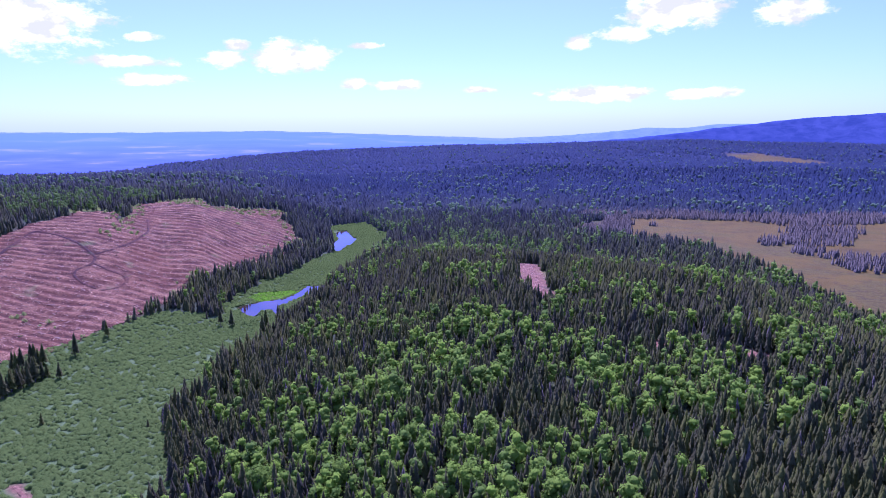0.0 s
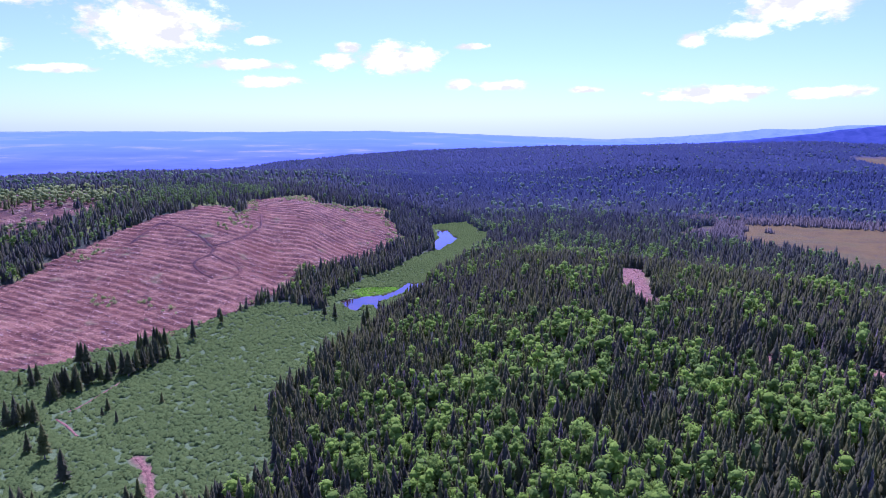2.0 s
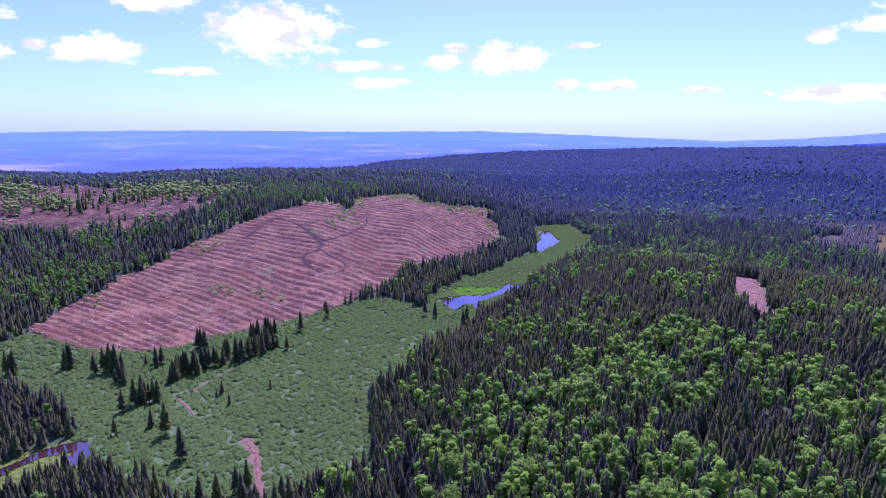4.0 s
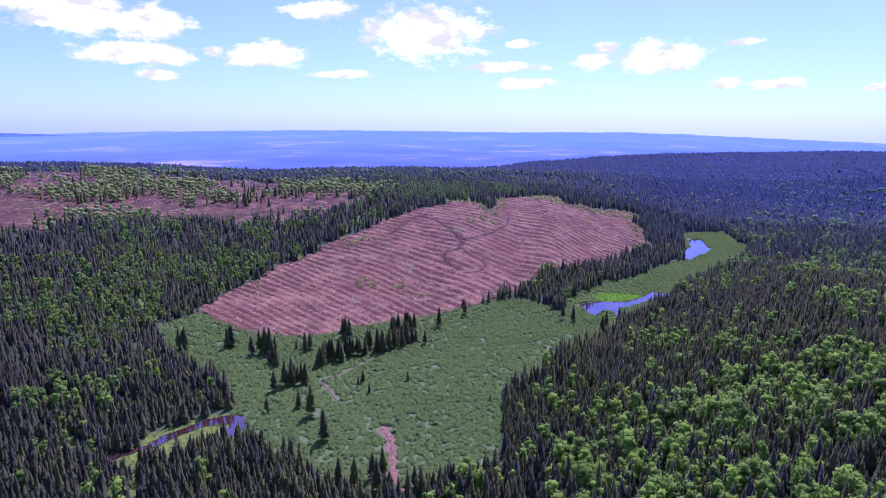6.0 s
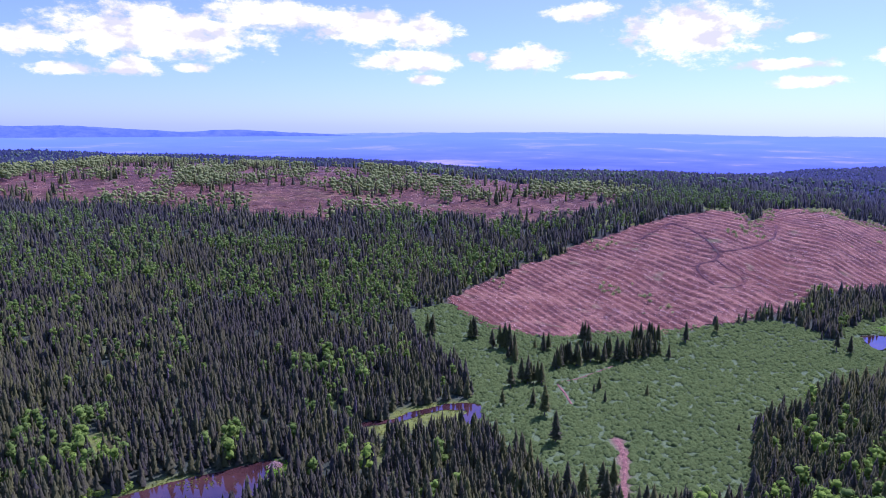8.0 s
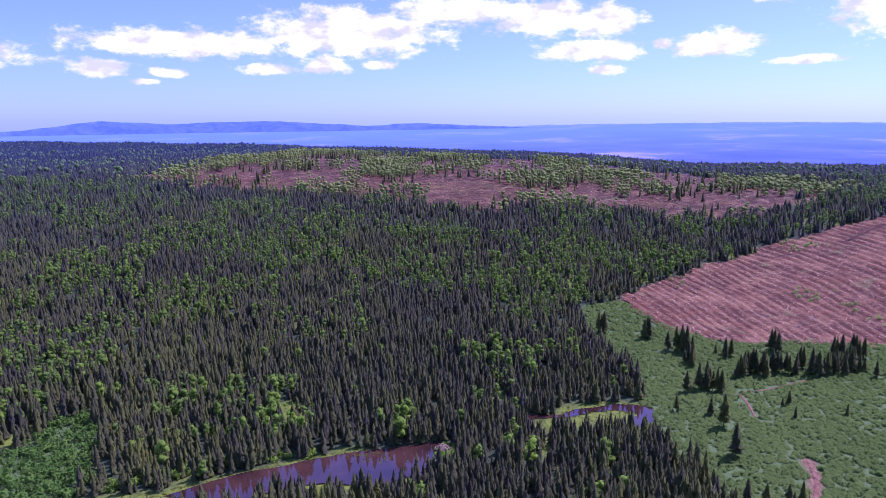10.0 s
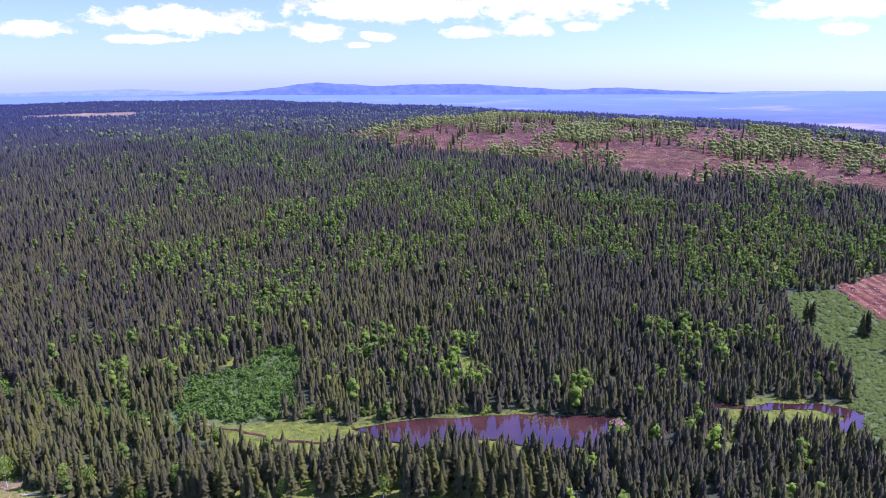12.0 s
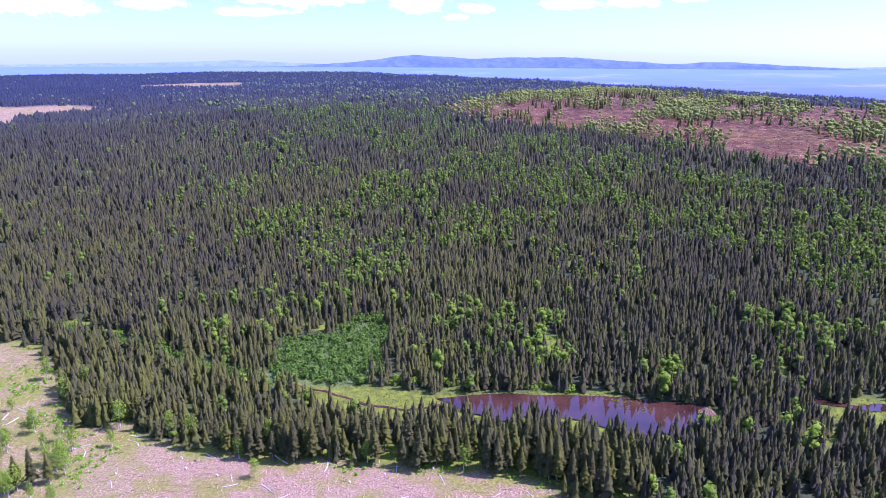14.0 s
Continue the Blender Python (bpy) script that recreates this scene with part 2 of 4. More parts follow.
    bog = n.mix(n.ramp(n.noise(0.11, 5, 0.7), (0.56, 0.0), (0.66, 0.7)), bog, (0.05, 0.034, 0.012, 1))
    colour = n.mix(n.attr("bog"), colour, bog)
    brush = n.ramp(fine, (0.3, (0.055, 0.085, 0.018)), (0.7, (0.095, 0.135, 0.03)))
    colour = n.mix(n.attr("brush"), colour, brush)
    clay = n.ramp(n.noise(0.6, 7, 0.75), (0.32, (0.072, 0.032, 0.014)), (0.5, (0.160, 0.080, 0.036)), (0.7, (0.288, 0.160, 0.072)))
    colour = n.mix(n.attr("clay"), colour, clay)
    return n.done(colour, 0.95, n.noise(1.5, 6, 0.7), 0.8, 0.4, spec=0.1)


def plain_material():
    """The wooded lowland miles away, seen through blue air."""
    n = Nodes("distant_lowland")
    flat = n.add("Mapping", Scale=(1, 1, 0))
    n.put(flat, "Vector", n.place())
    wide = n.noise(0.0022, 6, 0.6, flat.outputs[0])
    # Blue air put into the colour, paler with distance; the lowland glows.
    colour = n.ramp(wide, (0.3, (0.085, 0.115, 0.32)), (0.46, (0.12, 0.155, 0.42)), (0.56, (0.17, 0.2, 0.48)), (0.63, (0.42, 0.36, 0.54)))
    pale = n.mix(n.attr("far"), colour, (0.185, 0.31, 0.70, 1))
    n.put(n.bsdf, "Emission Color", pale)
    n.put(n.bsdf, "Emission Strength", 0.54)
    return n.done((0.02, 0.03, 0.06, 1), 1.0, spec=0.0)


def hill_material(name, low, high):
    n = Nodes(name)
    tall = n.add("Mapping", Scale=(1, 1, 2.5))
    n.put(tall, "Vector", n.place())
    # The hill's haze is put into this colour, which glows by itself.
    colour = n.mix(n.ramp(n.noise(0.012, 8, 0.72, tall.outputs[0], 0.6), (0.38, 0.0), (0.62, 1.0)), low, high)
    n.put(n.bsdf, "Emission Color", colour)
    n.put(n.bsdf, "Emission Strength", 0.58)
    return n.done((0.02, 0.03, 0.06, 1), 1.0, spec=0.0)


BARK, PALE_BARK, SLASH, WATER, GROUND, PLAIN = bark_material(), pale_bark_material(), slash_material(), water_material(), ground_material(), plain_material()
HILL_NEAR = hill_material("distant_hazy_hill", (0.10, 0.16, 0.46), (0.16, 0.23, 0.56))
HILL_EAST = hill_material("wooded_hazy_mountain", (0.038, 0.054, 0.13), (0.07, 0.088, 0.19))
HILL_BACK = hill_material("faint_hazy_hill", (0.19, 0.28, 0.74), (0.25, 0.35, 0.8))


# ---- the lie of the land ----
def smooth(e0, e1, v):
    """0 below e0, 1 above e1, gliding between."""
    u = np.clip((v - e0) / (e1 - e0), 0, 1)
    return u * u * (3 - 2 * u)


def terrain(x, y):
    """Height of the land, in metres over the river: the western plateau, the eastern knoll, the far ridge."""
    d = np.hypot(x, y) + 1e-6
    az = np.degrees(np.arctan2(-x, y))
    foot = np.interp(az, [0, 8, 14, 20, 28, 40, 55, 70, 90, 110, 140], [900, 760, 520, 420, 385, 400, 300, 262, 245, 235, 230])
    top = np.interp(az, [0, 8, 14, 20, 28, 40, 55, 70, 90, 110, 140], [1100, 1000, 800, 700, 680, 720, 820, 900, 950, 1000, 1000])
    high = np.interp(az, [4, 10, 15, 20, 30, 45, 60, 80, 100, 115, 140, 160], [0, 12, 28, 40, 45, 46, 54, 57, 54, 44, 40, 0])
    rim = np.interp(az, [0, 20, 45, 60, 75, 85, 100, 140], [1150, 1000, 1000, 1150, 1300, 1700, 2400, 2400])
    z = high * smooth(foot - 60, top, d) * (1 - smooth(rim, rim + 500, d))
    knoll = 22 * smooth(-100, 30, x) * smooth(0, 170, 620 - 0.6 * x - y) * (1 - smooth(140, 250, x))
    ridge = np.interp(az, [-75, -40, -20, -14, -8, 0, 6, 10, 14, 20, 26, 34], [0, 30, 46, 40, 33, 26, 20, 14, 7, -6, -10, 0])
    z = z + knoll + ridge * smooth(1000, 2350, d) * (1 - smooth(2500, 3300, d))
    roll = np.sin(x / 210 + 0.6) * np.sin(y / 260 + 1.0) + 0.55 * np.sin((x + 0.7 * y) / 120) * np.sin((0.5 * x - y) / 150 + 2.0)
    z = z + 13 * roll * smooth(950, 1450, d) * smooth(34, 18, az) * (1 - smooth(2150, 2420, d))
    z = z - 70 * smooth(2450, 3300, d)
    z = z + 2.5 * np.sin(x / 83 + 1.3) * np.sin(y / 97) * smooth(330, 700, d)
    return z


def wobble(x, y, size, seed):
    """A smooth, irregular value between -1 and 1."""
    a = np.sin(x / size + seed) * np.cos(y / size * 1.13 + 2 * seed)
    b = np.sin((0.8 * x + 0.6 * y) / size * 2.3 + 3 * seed) * np.cos((0.6 * x - 0.8 * y) / size * 2.1 + seed)
    c = np.sin((0.3 * x - y) / size * 4.7 + seed) * np.cos((x + 0.4 * y) / size * 5.1 + 5 * seed)
    return 0.5 * a + 0.3 * b + 0.2 * c


def inside(outline, x, y, rough=0.0):
    """Whether points lie inside an outline, whose edge wanders by about so many metres."""
    px, py = x + rough * wobble(x, y, 11, 1.0), y + rough * wobble(x, y, 12, 2.0)
    hit = np.zeros(np.shape(px), bool)
    for (ax, ay), (bx, by) in zip(outline, outline[1:] + outline[:1]):
        if ay != by:
            hit ^= ((ay > py) != (by > py)) & (px < (bx - ax) * (py - ay) / (by - ay) + ax)
    return hit


def soft_inside(outline, x, y, rough, blur):
    """The same with a soft edge."""
    steps = [(0, 0), (blur, 0), (-blur, 0), (0, blur), (0, -blur)]
    return sum(inside(outline, x + u, y + v, rough).astype(float) for u, v in steps) / len(steps)


def near_line(line, x, y):
    """The distance from a broken line."""
    best = np.full(np.shape(x), 1e9)
    for (ax, ay), (bx, by) in zip(line, line[1:]):
        ux, uy = bx - ax, by - ay
        f = np.clip(((x - ax) * ux + (y - ay) * uy) / (ux * ux + uy * uy), 0, 1)
        best = np.minimum(best, np.hypot(x - ax - f * ux, y - ay - f * uy))
    return best


CUT = [(-306, 251), (-326, 304), (-332, 417), (-317, 509), (-303, 557), (-283, 564), (-262, 540), (-279, 614), (-256, 689), (-225, 640),
       (-178, 734), (-131, 611), (-144, 521), (-162, 462), (-174, 377), (-192, 335), (-226, 294), (-239, 264), (-269, 254)]
UPPER_CUT = [(-824, -10), (-716, 70), (-639, 167), (-585, 240), (-520, 265), (-503, 341), (-475, 392), (-419, 409), (-392, 440), (-385, 520), (-400, 610),
             (-470, 640), (-600, 600), (-760, 560), (-1032, 420), (-1202, 272), (-885, 38)]
VALLEY = [(-274, 211), (-221, 196), (-199, 182), (-181, 162), (-151, 166), (-127, 147), (-108, 160), (-84, 190), (-100, 223), (-112, 248), (-108, 300),
          (-97, 360), (-87, 445), (-79, 493), (-52, 640), (-58, 680), (-92, 775), (-125, 735), (-102, 600), (-122, 500), (-140, 430), (-134, 394),
          (-156, 342), (-178, 296), (-207, 247), (-240, 250)]
BOG = [(128, 715), (175, 785), (218, 830), (300, 855), (420, 800), (700, 800), (760, 300), (330, 150), (245, 300), (243, 400), (248, 480), (240, 574), (220, 650), (160, 690)]
FAR_BOG = [(-741, -474), (-824, -484), (-900, -410), (-945, -505), (-930, -600), (-780, -620)]
FAR_BOG_B = [(-1385, -390), (-1380, -474), (-1450, -640), (-1560, -660), (-1530, -420)]
RIDGE_BOG = [(717, 1795), (719, 1554), (802, 1513), (897, 1547), (930, 1640), (873, 1706), (833, 1805)]
CLEARING = [(-252, -190), (-240, -149), (-190, -115), (-195, -105), (-187, -89), (-178, -66), (-173, -45), (-176, -25), (-169, -5), (-166, 21), (-152, 50),
            (-100, 60), (-60, 0), (-60, -165), (-150, -260)]
FLAT_POND = [(-210, 0), (-214, 19), (-213, 39), (-212, 59), (-209, 75), (-206, 92), (-198, 90), (-188, 78), (-186, 62), (-194, 51), (-199, 36), (-195, 21), (-202, 9)]
FLAT_SEDGE = [(-222, -54), (-220, -31), (-217, -12), (-211, 2), (-204, 8), (-197, -4), (-193, -14), (-199, -34), (-214, -50)]
POOL = [(-212, 131), (-209, 139), (-206.5, 145), (-207, 153), (-206, 162), (-204, 170), (-201, 176), (-197, 180), (-194, 181), (-185, 173), (-182, 167), (-186, 163), (-191, 168), (-194, 173), (-196, 171),
        (-200, 166), (-202, 158), (-202, 151), (-203, 144), (-205, 137), (-209, 129)]
BLUE_POND = [(-133, 410), (-121, 423), (-107, 431), (-101, 444), (-98, 466), (-84, 468), (-80, 452), (-90, 443), (-97, 433), (-101, 420), (-106, 414), (-96, 390), (-99, 387), (-108, 406), (-113, 403), (-115, 389), (-125, 400)]
GREEN_POINT = [(-131, 432), (-128, 447), (-109, 456), (-96, 454), (-103, 442), (-110, 431), (-119, 424)]
RIVER_BEND = [(-119, 712), (-105, 716), (-87, 661), (-88, 633), (-93, 616), (-94, 598), (-103, 603), (-108, 635), (-106, 663)]
SCAR = [(53, 457), (63, 453), (62, 402), (58, 369), (68, 351), (80, 339), (77, 327), (61, 333), (49, 344), (45, 380), (44, 424)]
SIDE_CLEARINGS = [(91, 274, 4), (126, 256, 6.5), (118, 266, 4), (128, 218, 4), (109, 284, 3.5)]
TRACK = [(-139, 199), (-131, 192), (-127, 187), (-122, 180), (-118, 174), (-112, 166), (-108, 165), (-102, 163)]
STREAM = [(-222, -56), (-219, -52), (-218, -47), (-215, -45), (-215.5, -39), (-211, -35), (-211, -31), (-208, -27), (-204, -24), (-205, -17), (-201, -11), (-203, -4), (-206, 3)]
GULLY = [(-219, -58), (-227, -77), (-234, -96), (-244, -110), (-256, -134), (-261, -154), (-272, -180)]
BROOK = [(-171, 211), (-183, 220), (-192, 224), (-188, 234), (-188, 248), (-188, 262)]
ALDER_BANK = [(-219, -60), (-240, -66), (-255, -62), (-264, -50), (-275, -38), (-280, -24), (-262, -18), (-248, -22), (-230, -25), (-218, -27)]
SKID_TRAILS = [[(-302, 448), (-305, 478), (-306, 496), (-283, 488), (-261, 474), (-239, 452)], [(-242, 458), (-236, 472), (-231, 492), (-231, 519), (-245, 551)],
               [(-239, 452), (-235, 439), (-241, 432), (-239, 422), (-229, 412), (-215, 404)], [(-235, 442), (-223, 435), (-209, 430), (-204, 422), (-205, 410), (-212, 403)]]
BELT = [(-309, 228), (-274, 208), (-240, 246), (-205, 243), (-176, 292), (-153, 342), (-140, 388), (-166, 385), (-192, 338), (-226, 297), (-239, 268), (-269, 258), (-306, 254)]
ISLAND = [(-211, 58), (-210, 66), (-206, 73), (-201, 74), (-200, 68), (-205, 60)]
INLET = [(-190, 20), (-184, 34), (-181, 30), (-181, 2), (-186, 4)]
STRIP = [(-154, 52), (-166, 21), (-168, -5), (-174, -25), (-172, -45), (-177, -66), (-186, -66), (-183, -40), (-182, 0), (-179, 40), (-174, 62)]
POOL_SHORE = [(-206, 128), (-212, 150), (-208, 166), (-200, 185), (-183, 185), (-180, 166), (-189, 151), (-198, 130)]
NEAR_SHORE = [(-202, -8), (-196, 10), (-194, 30), (-188, 48), (-182, 66), (-186, 86), (-200, 95), (-216, 60), (-214, 0)]
GLADES = [(-256, 51, 4.5), (-250, 46, 3), (-253, 58, 2.5), (-268, -155, 5), (-261, -132, 4), (-247, 22, 2.5), (-262, 78, 3), (-243, 70, 2), (-240, 100, 2.5), (-236, 124, 2.5)]
WATERS = [FLAT_POND, POOL, BLUE_POND, RIVER_BEND]


def from_arrays(name, points, triangles, material, tint=None):
    """One mesh out of arrays of points and triangles."""
    mesh = bpy.data.meshes.new(name)
    mesh.vertices.add(len(points))
    mesh.vertices.foreach_set("co", np.ascontiguousarray(points, np.float32).ravel())
    mesh.loops.add(len(triangles) * 3)
    mesh.loops.foreach_set("vertex_index", np.ascontiguousarray(triangles, np.int32).ravel())
    mesh.polygons.add(len(triangles))
    mesh.polygons.foreach_set("loop_start", np.arange(0, len(triangles) * 3, 3, dtype=np.int32))
    mesh.update(calc_edges=True)
    mesh.materials.append(material)
    if tint is not None:
        mesh.attributes.new("tint", "FLOAT", "POINT").data.foreach_set("value", np.ascontiguousarray(tint, np.float32))
    return mesh


def grid_triangles(rows, columns):
    i, j = np.meshgrid(np.arange(rows - 1), np.arange(columns - 1), indexing="ij")
    a = (i * columns + j).ravel()
    return np.concatenate([np.stack([a, a + 1, a + columns + 1], 1), np.stack([a, a + columns + 1, a + columns], 1)])


def polar(az, d):
    return -np.sin(np.radians(az)) * d, np.cos(np.radians(az)) * d


def forest_rim(x, y):
    """How far out the woods stand tree by tree before the land falls away to the lowland."""
    return np.interp(np.degrees(np.arctan2(-x, y)), [4, 14, 20, 26, 36, 45, 60, 75, 85, 100], [2600, 2500, 2300, 1900, 1500, 1500, 1500, 1500, 1900, 2600])


def build_ground():
    az = np.concatenate([np.arange(-60, 140, 0.55), np.arange(140, 300.1, 4.0)])
    d = np.concatenate([[0.02, 30, 60], 90 * 1.0125 ** np.arange(195), 1015 * 1.04 ** np.arange(41)])
    dd, aa = np.meshgrid(d, az, indexing="ij")
    x, y = polar(aa.ravel(), dd.ravel())
    z = terrain(x, y) - 90 * smooth(0, 260, np.hypot(x, y) - forest_rim(x, y))
    wet = np.zeros(len(x))
    for w in WATERS:
        wet = np.maximum(wet, soft_inside(w, x, y, 2.0, 2.0))
    mesh = from_arrays("ground", np.stack([x, y, z - 0.5 * wet], 1), grid_triangles(len(d), len(az))[:, ::-1], GROUND)
    masks = {
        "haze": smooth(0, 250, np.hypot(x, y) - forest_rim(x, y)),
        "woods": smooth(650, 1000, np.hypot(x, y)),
        "cut": np.maximum(soft_inside(CUT, x, y, 8, 2), soft_inside(UPPER_CUT, x, y, 25, 5) * 0.85),
        "bog": np.maximum.reduce([soft_inside(b, x, y, r, 6) for b, r in ((BOG, 15), (RIDGE_BOG, 25))]),
        "clear": np.maximum.reduce([soft_inside(CLEARING, x, y, 9, 2), soft_inside(FAR_BOG, x, y, 20, 6), soft_inside(FAR_BOG_B, x, y, 20, 6)]),
        "brush": np.maximum(np.maximum(soft_inside(VALLEY, x, y, 5, 2), soft_inside(BELT, x, y, 3, 2)) - soft_inside(GREEN_POINT, x, y, 2, 2), soft_inside(ALDER_BANK, x, y, 12, 2)),
        "lush": np.maximum(np.maximum(np.maximum(soft_inside(GREEN_POINT, x, y, 2, 2), soft_inside(FLAT_SEDGE, x, y, 4, 2)), np.maximum(soft_inside(NEAR_SHORE, x, y, 4, 2), soft_inside(POOL_SHORE, x, y, 3, 2))), np.maximum(soft_inside(STRIP, x, y, 2, 2),
                           soft_inside(CLEARING, x, y, 9, 2) * np.maximum(1 - soft_inside(CLEARING, x - 3, y, 6, 2), 0.55 * smooth(-70, -105, y)))),
        "clay": np.maximum.reduce([soft_inside(SCAR, x, y, 3, 2), np.clip(2 - near_line(TRACK, x, y) / 1.3, 0, 1)]
                                  + [np.clip(2 - np.hypot(x - u, y - v) / r, 0, 1) for u, v, r in SIDE_CLEARINGS]),
    }
    masks["lush"] = np.maximum.reduce([masks["lush"]] + [np.clip(2 - np.hypot(x - u, y - v) / r, 0, 1) for u, v, r in GLADES])
    for key, value in masks.items():
        mesh.attributes.new(key, "FLOAT", "POINT").data.foreach_set("value", value.astype(np.float32))
    mesh.shade_smooth()
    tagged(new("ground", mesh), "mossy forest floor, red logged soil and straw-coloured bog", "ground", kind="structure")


build_ground()


def build_trails():
    """Bare wheel ruts and a bare brook bed, a hand above the ground sheet."""
    for line, width, label in [(t, 2.0, "dark red skid trail worn into logged soil") for t in SKID_TRAILS] + [(TRACK, 1.5, "pale pink clay bed of a dried brook"), (BROOK, 0.9, "pale clay bed of a small brook"), (STREAM, 1.3, "dark brown stream winding through sedge")]:
        centre = []
        for (ax, ay), (bx, by) in zip(line, line[1:]):
            steps = max(2, int(math.hypot(bx - ax, by - ay) / 2))
            centre += [(ax + (bx - ax) * k / steps, ay + (by - ay) * k / steps) for k in range(steps)]
        p = np.array(centre + [line[-1]], float)
        for _ in range(4):
            p[1:-1] = (p[:-2] + 2 * p[1:-1] + p[2:]) / 4
        way = np.gradient(p, axis=0)
        way /= np.linalg.norm(way, axis=1)[:, None]
        side = np.stack([-way[:, 1], way[:, 0]], 1)
        half = 0.5 * width * (1 + 0.6 * wobble(p[:, 0], p[:, 1], 4, 3.0))
        rows = [p + side * (half * f)[:, None] for f in (-1, -0.35, 0.35, 1)]
        flat = np.stack(rows, 1).reshape(-1, 2)
        lift = np.tile([0.3, 0.62, 0.62, 0.3] if "skid" in label else [0.12, 0.3, 0.3, 0.12], len(p))
        points = np.column_stack([flat, terrain(flat[:, 0], flat[:, 1]) + lift])
        mesh = from_arrays("trail", points, grid_triangles(len(p), 4)[:, ::-1], GROUND)
        for key, value in (("cut", 1.0), ("trail", 1.0 if "dark" in label else 0.0), ("clay", 0.0 if "dark" in label else 1.0)):
            mesh.attributes.new(key, "FLOAT", "POINT").data.foreach_set("value", np.full(len(points), value, np.float32))
        mesh.shade_smooth()
        tagged(new("trail", mesh), label, "trail", kind="structure")


build_trails()


def build_backdrop():
    """Lowland and haze-blue hills miles away, far behind everything that shifts."""
    az = np.arange(-80, 150, 0.5)
    f = np.linspace(0, 1, 60)
    ff, aa = np.meshgrid(f, az, indexing="ij")
    d = 1900 + 3000 * ff
    x, y = polar(aa, d)
    edge = np.interp(aa, [-35, -5, 8, 15, 24, 35, 50, 60, 75, 150], [2.3, 1.6, 0.95, 0.72, 0.72, 0.62, 0.62, 0.85, 0.95, 1.1])
    z = EYE - d * np.tan(np.radians(5.0 - (5.0 - edge) * ff ** 0.5))
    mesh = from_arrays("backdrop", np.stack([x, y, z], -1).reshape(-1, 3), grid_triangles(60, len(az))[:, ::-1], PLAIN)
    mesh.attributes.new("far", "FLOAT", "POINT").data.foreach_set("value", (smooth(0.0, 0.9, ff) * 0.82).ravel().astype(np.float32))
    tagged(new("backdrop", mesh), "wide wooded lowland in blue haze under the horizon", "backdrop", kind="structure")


def build_hills(name, radius, knots, heights, rough, material, label):
    az = np.arange(-75, 145, 0.25)
    top = np.interp(az, knots, heights) + rough * (wobble(az * 6, az * 2, 7, 3.1) + 0.6 * wobble(az * 20, az * 5, 9, 1.7))
    f = np.linspace(0, 1, 8)
    ff, aa = np.meshgrid(f, az, indexing="ij")
    x, y = polar(aa, radius + 60 * ff)
    low = -2.6
    z = EYE + radius * np.tan(np.radians(low + (top - low)[None, :] * np.sin(ff * math.pi / 2)))
    mesh = from_arrays(name, np.stack([x, y, z], -1).reshape(-1, 3), grid_triangles(8, len(az))[:, ::-1], material)
    mesh.shade_smooth()
    tagged(new(name, mesh), label, "backdrop", kind="structure")


build_backdrop()
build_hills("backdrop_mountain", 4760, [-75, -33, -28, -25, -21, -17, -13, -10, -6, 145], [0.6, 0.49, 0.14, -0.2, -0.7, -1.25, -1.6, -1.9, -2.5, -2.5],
            0.05, HILL_EAST, "wooded mountain in dark blue haze on the skyline")
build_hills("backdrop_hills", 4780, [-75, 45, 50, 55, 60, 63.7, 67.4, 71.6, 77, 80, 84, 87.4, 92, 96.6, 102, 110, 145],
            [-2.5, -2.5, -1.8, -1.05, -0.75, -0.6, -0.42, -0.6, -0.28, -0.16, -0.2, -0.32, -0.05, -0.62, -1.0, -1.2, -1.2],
            0.05, HILL_NEAR, "long mountain ridge in blue haze on the skyline")
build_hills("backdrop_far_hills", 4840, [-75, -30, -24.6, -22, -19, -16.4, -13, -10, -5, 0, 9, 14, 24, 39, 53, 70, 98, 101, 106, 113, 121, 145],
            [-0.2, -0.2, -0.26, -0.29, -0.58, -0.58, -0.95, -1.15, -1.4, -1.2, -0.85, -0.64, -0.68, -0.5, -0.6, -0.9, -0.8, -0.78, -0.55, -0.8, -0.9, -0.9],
            0.04, HILL_BACK, "faint hills in pale blue haze along the horizon")


# ---- plants ----
def spruce_shape(rng, tiers, points, slim=0.17, bare=0.06):
    """A spruce, 1 high: ragged skirts of boughs one over the other, closer together towards the pointed tip."""
    verts, tris = [], []
    for k in range(tiers):
        f = (k / tiers) ** 0.9
        g = ((k + 1) / tiers) ** 0.9
        base = bare + (0.97 - bare) * f
        tip = 1.0 if k == tiers - 1 else min(1.0, base + (g - f) * 1.9 + 0.04)
        radius = slim * (1 - f) ** 0.85 * rng.uniform(0.88, 1.12) + 0.008
        start, spin = len(verts), rng.uniform(0, 6.28)
        verts.append((rng.uniform(-0.006, 0.006), rng.uniform(-0.006, 0.006), tip))
        for j in range(points):
            out = j % 2 == 0 or tiers < 3
            r = radius * (rng.uniform(0.8, 1.45) if out else rng.uniform(0.5, 0.8))
            a = spin + (j + rng.uniform(-0.3, 0.3)) * 2 * math.pi / points
            verts.append((math.cos(a) * r, math.sin(a) * r, base + (rng.uniform(-0.035, 0.005) if out else 0.025)))
        tris += [(start, start + 1 + j, start + 1 + (j + 1) % points) for j in range(points)]
    return np.array(verts), np.array(tris)


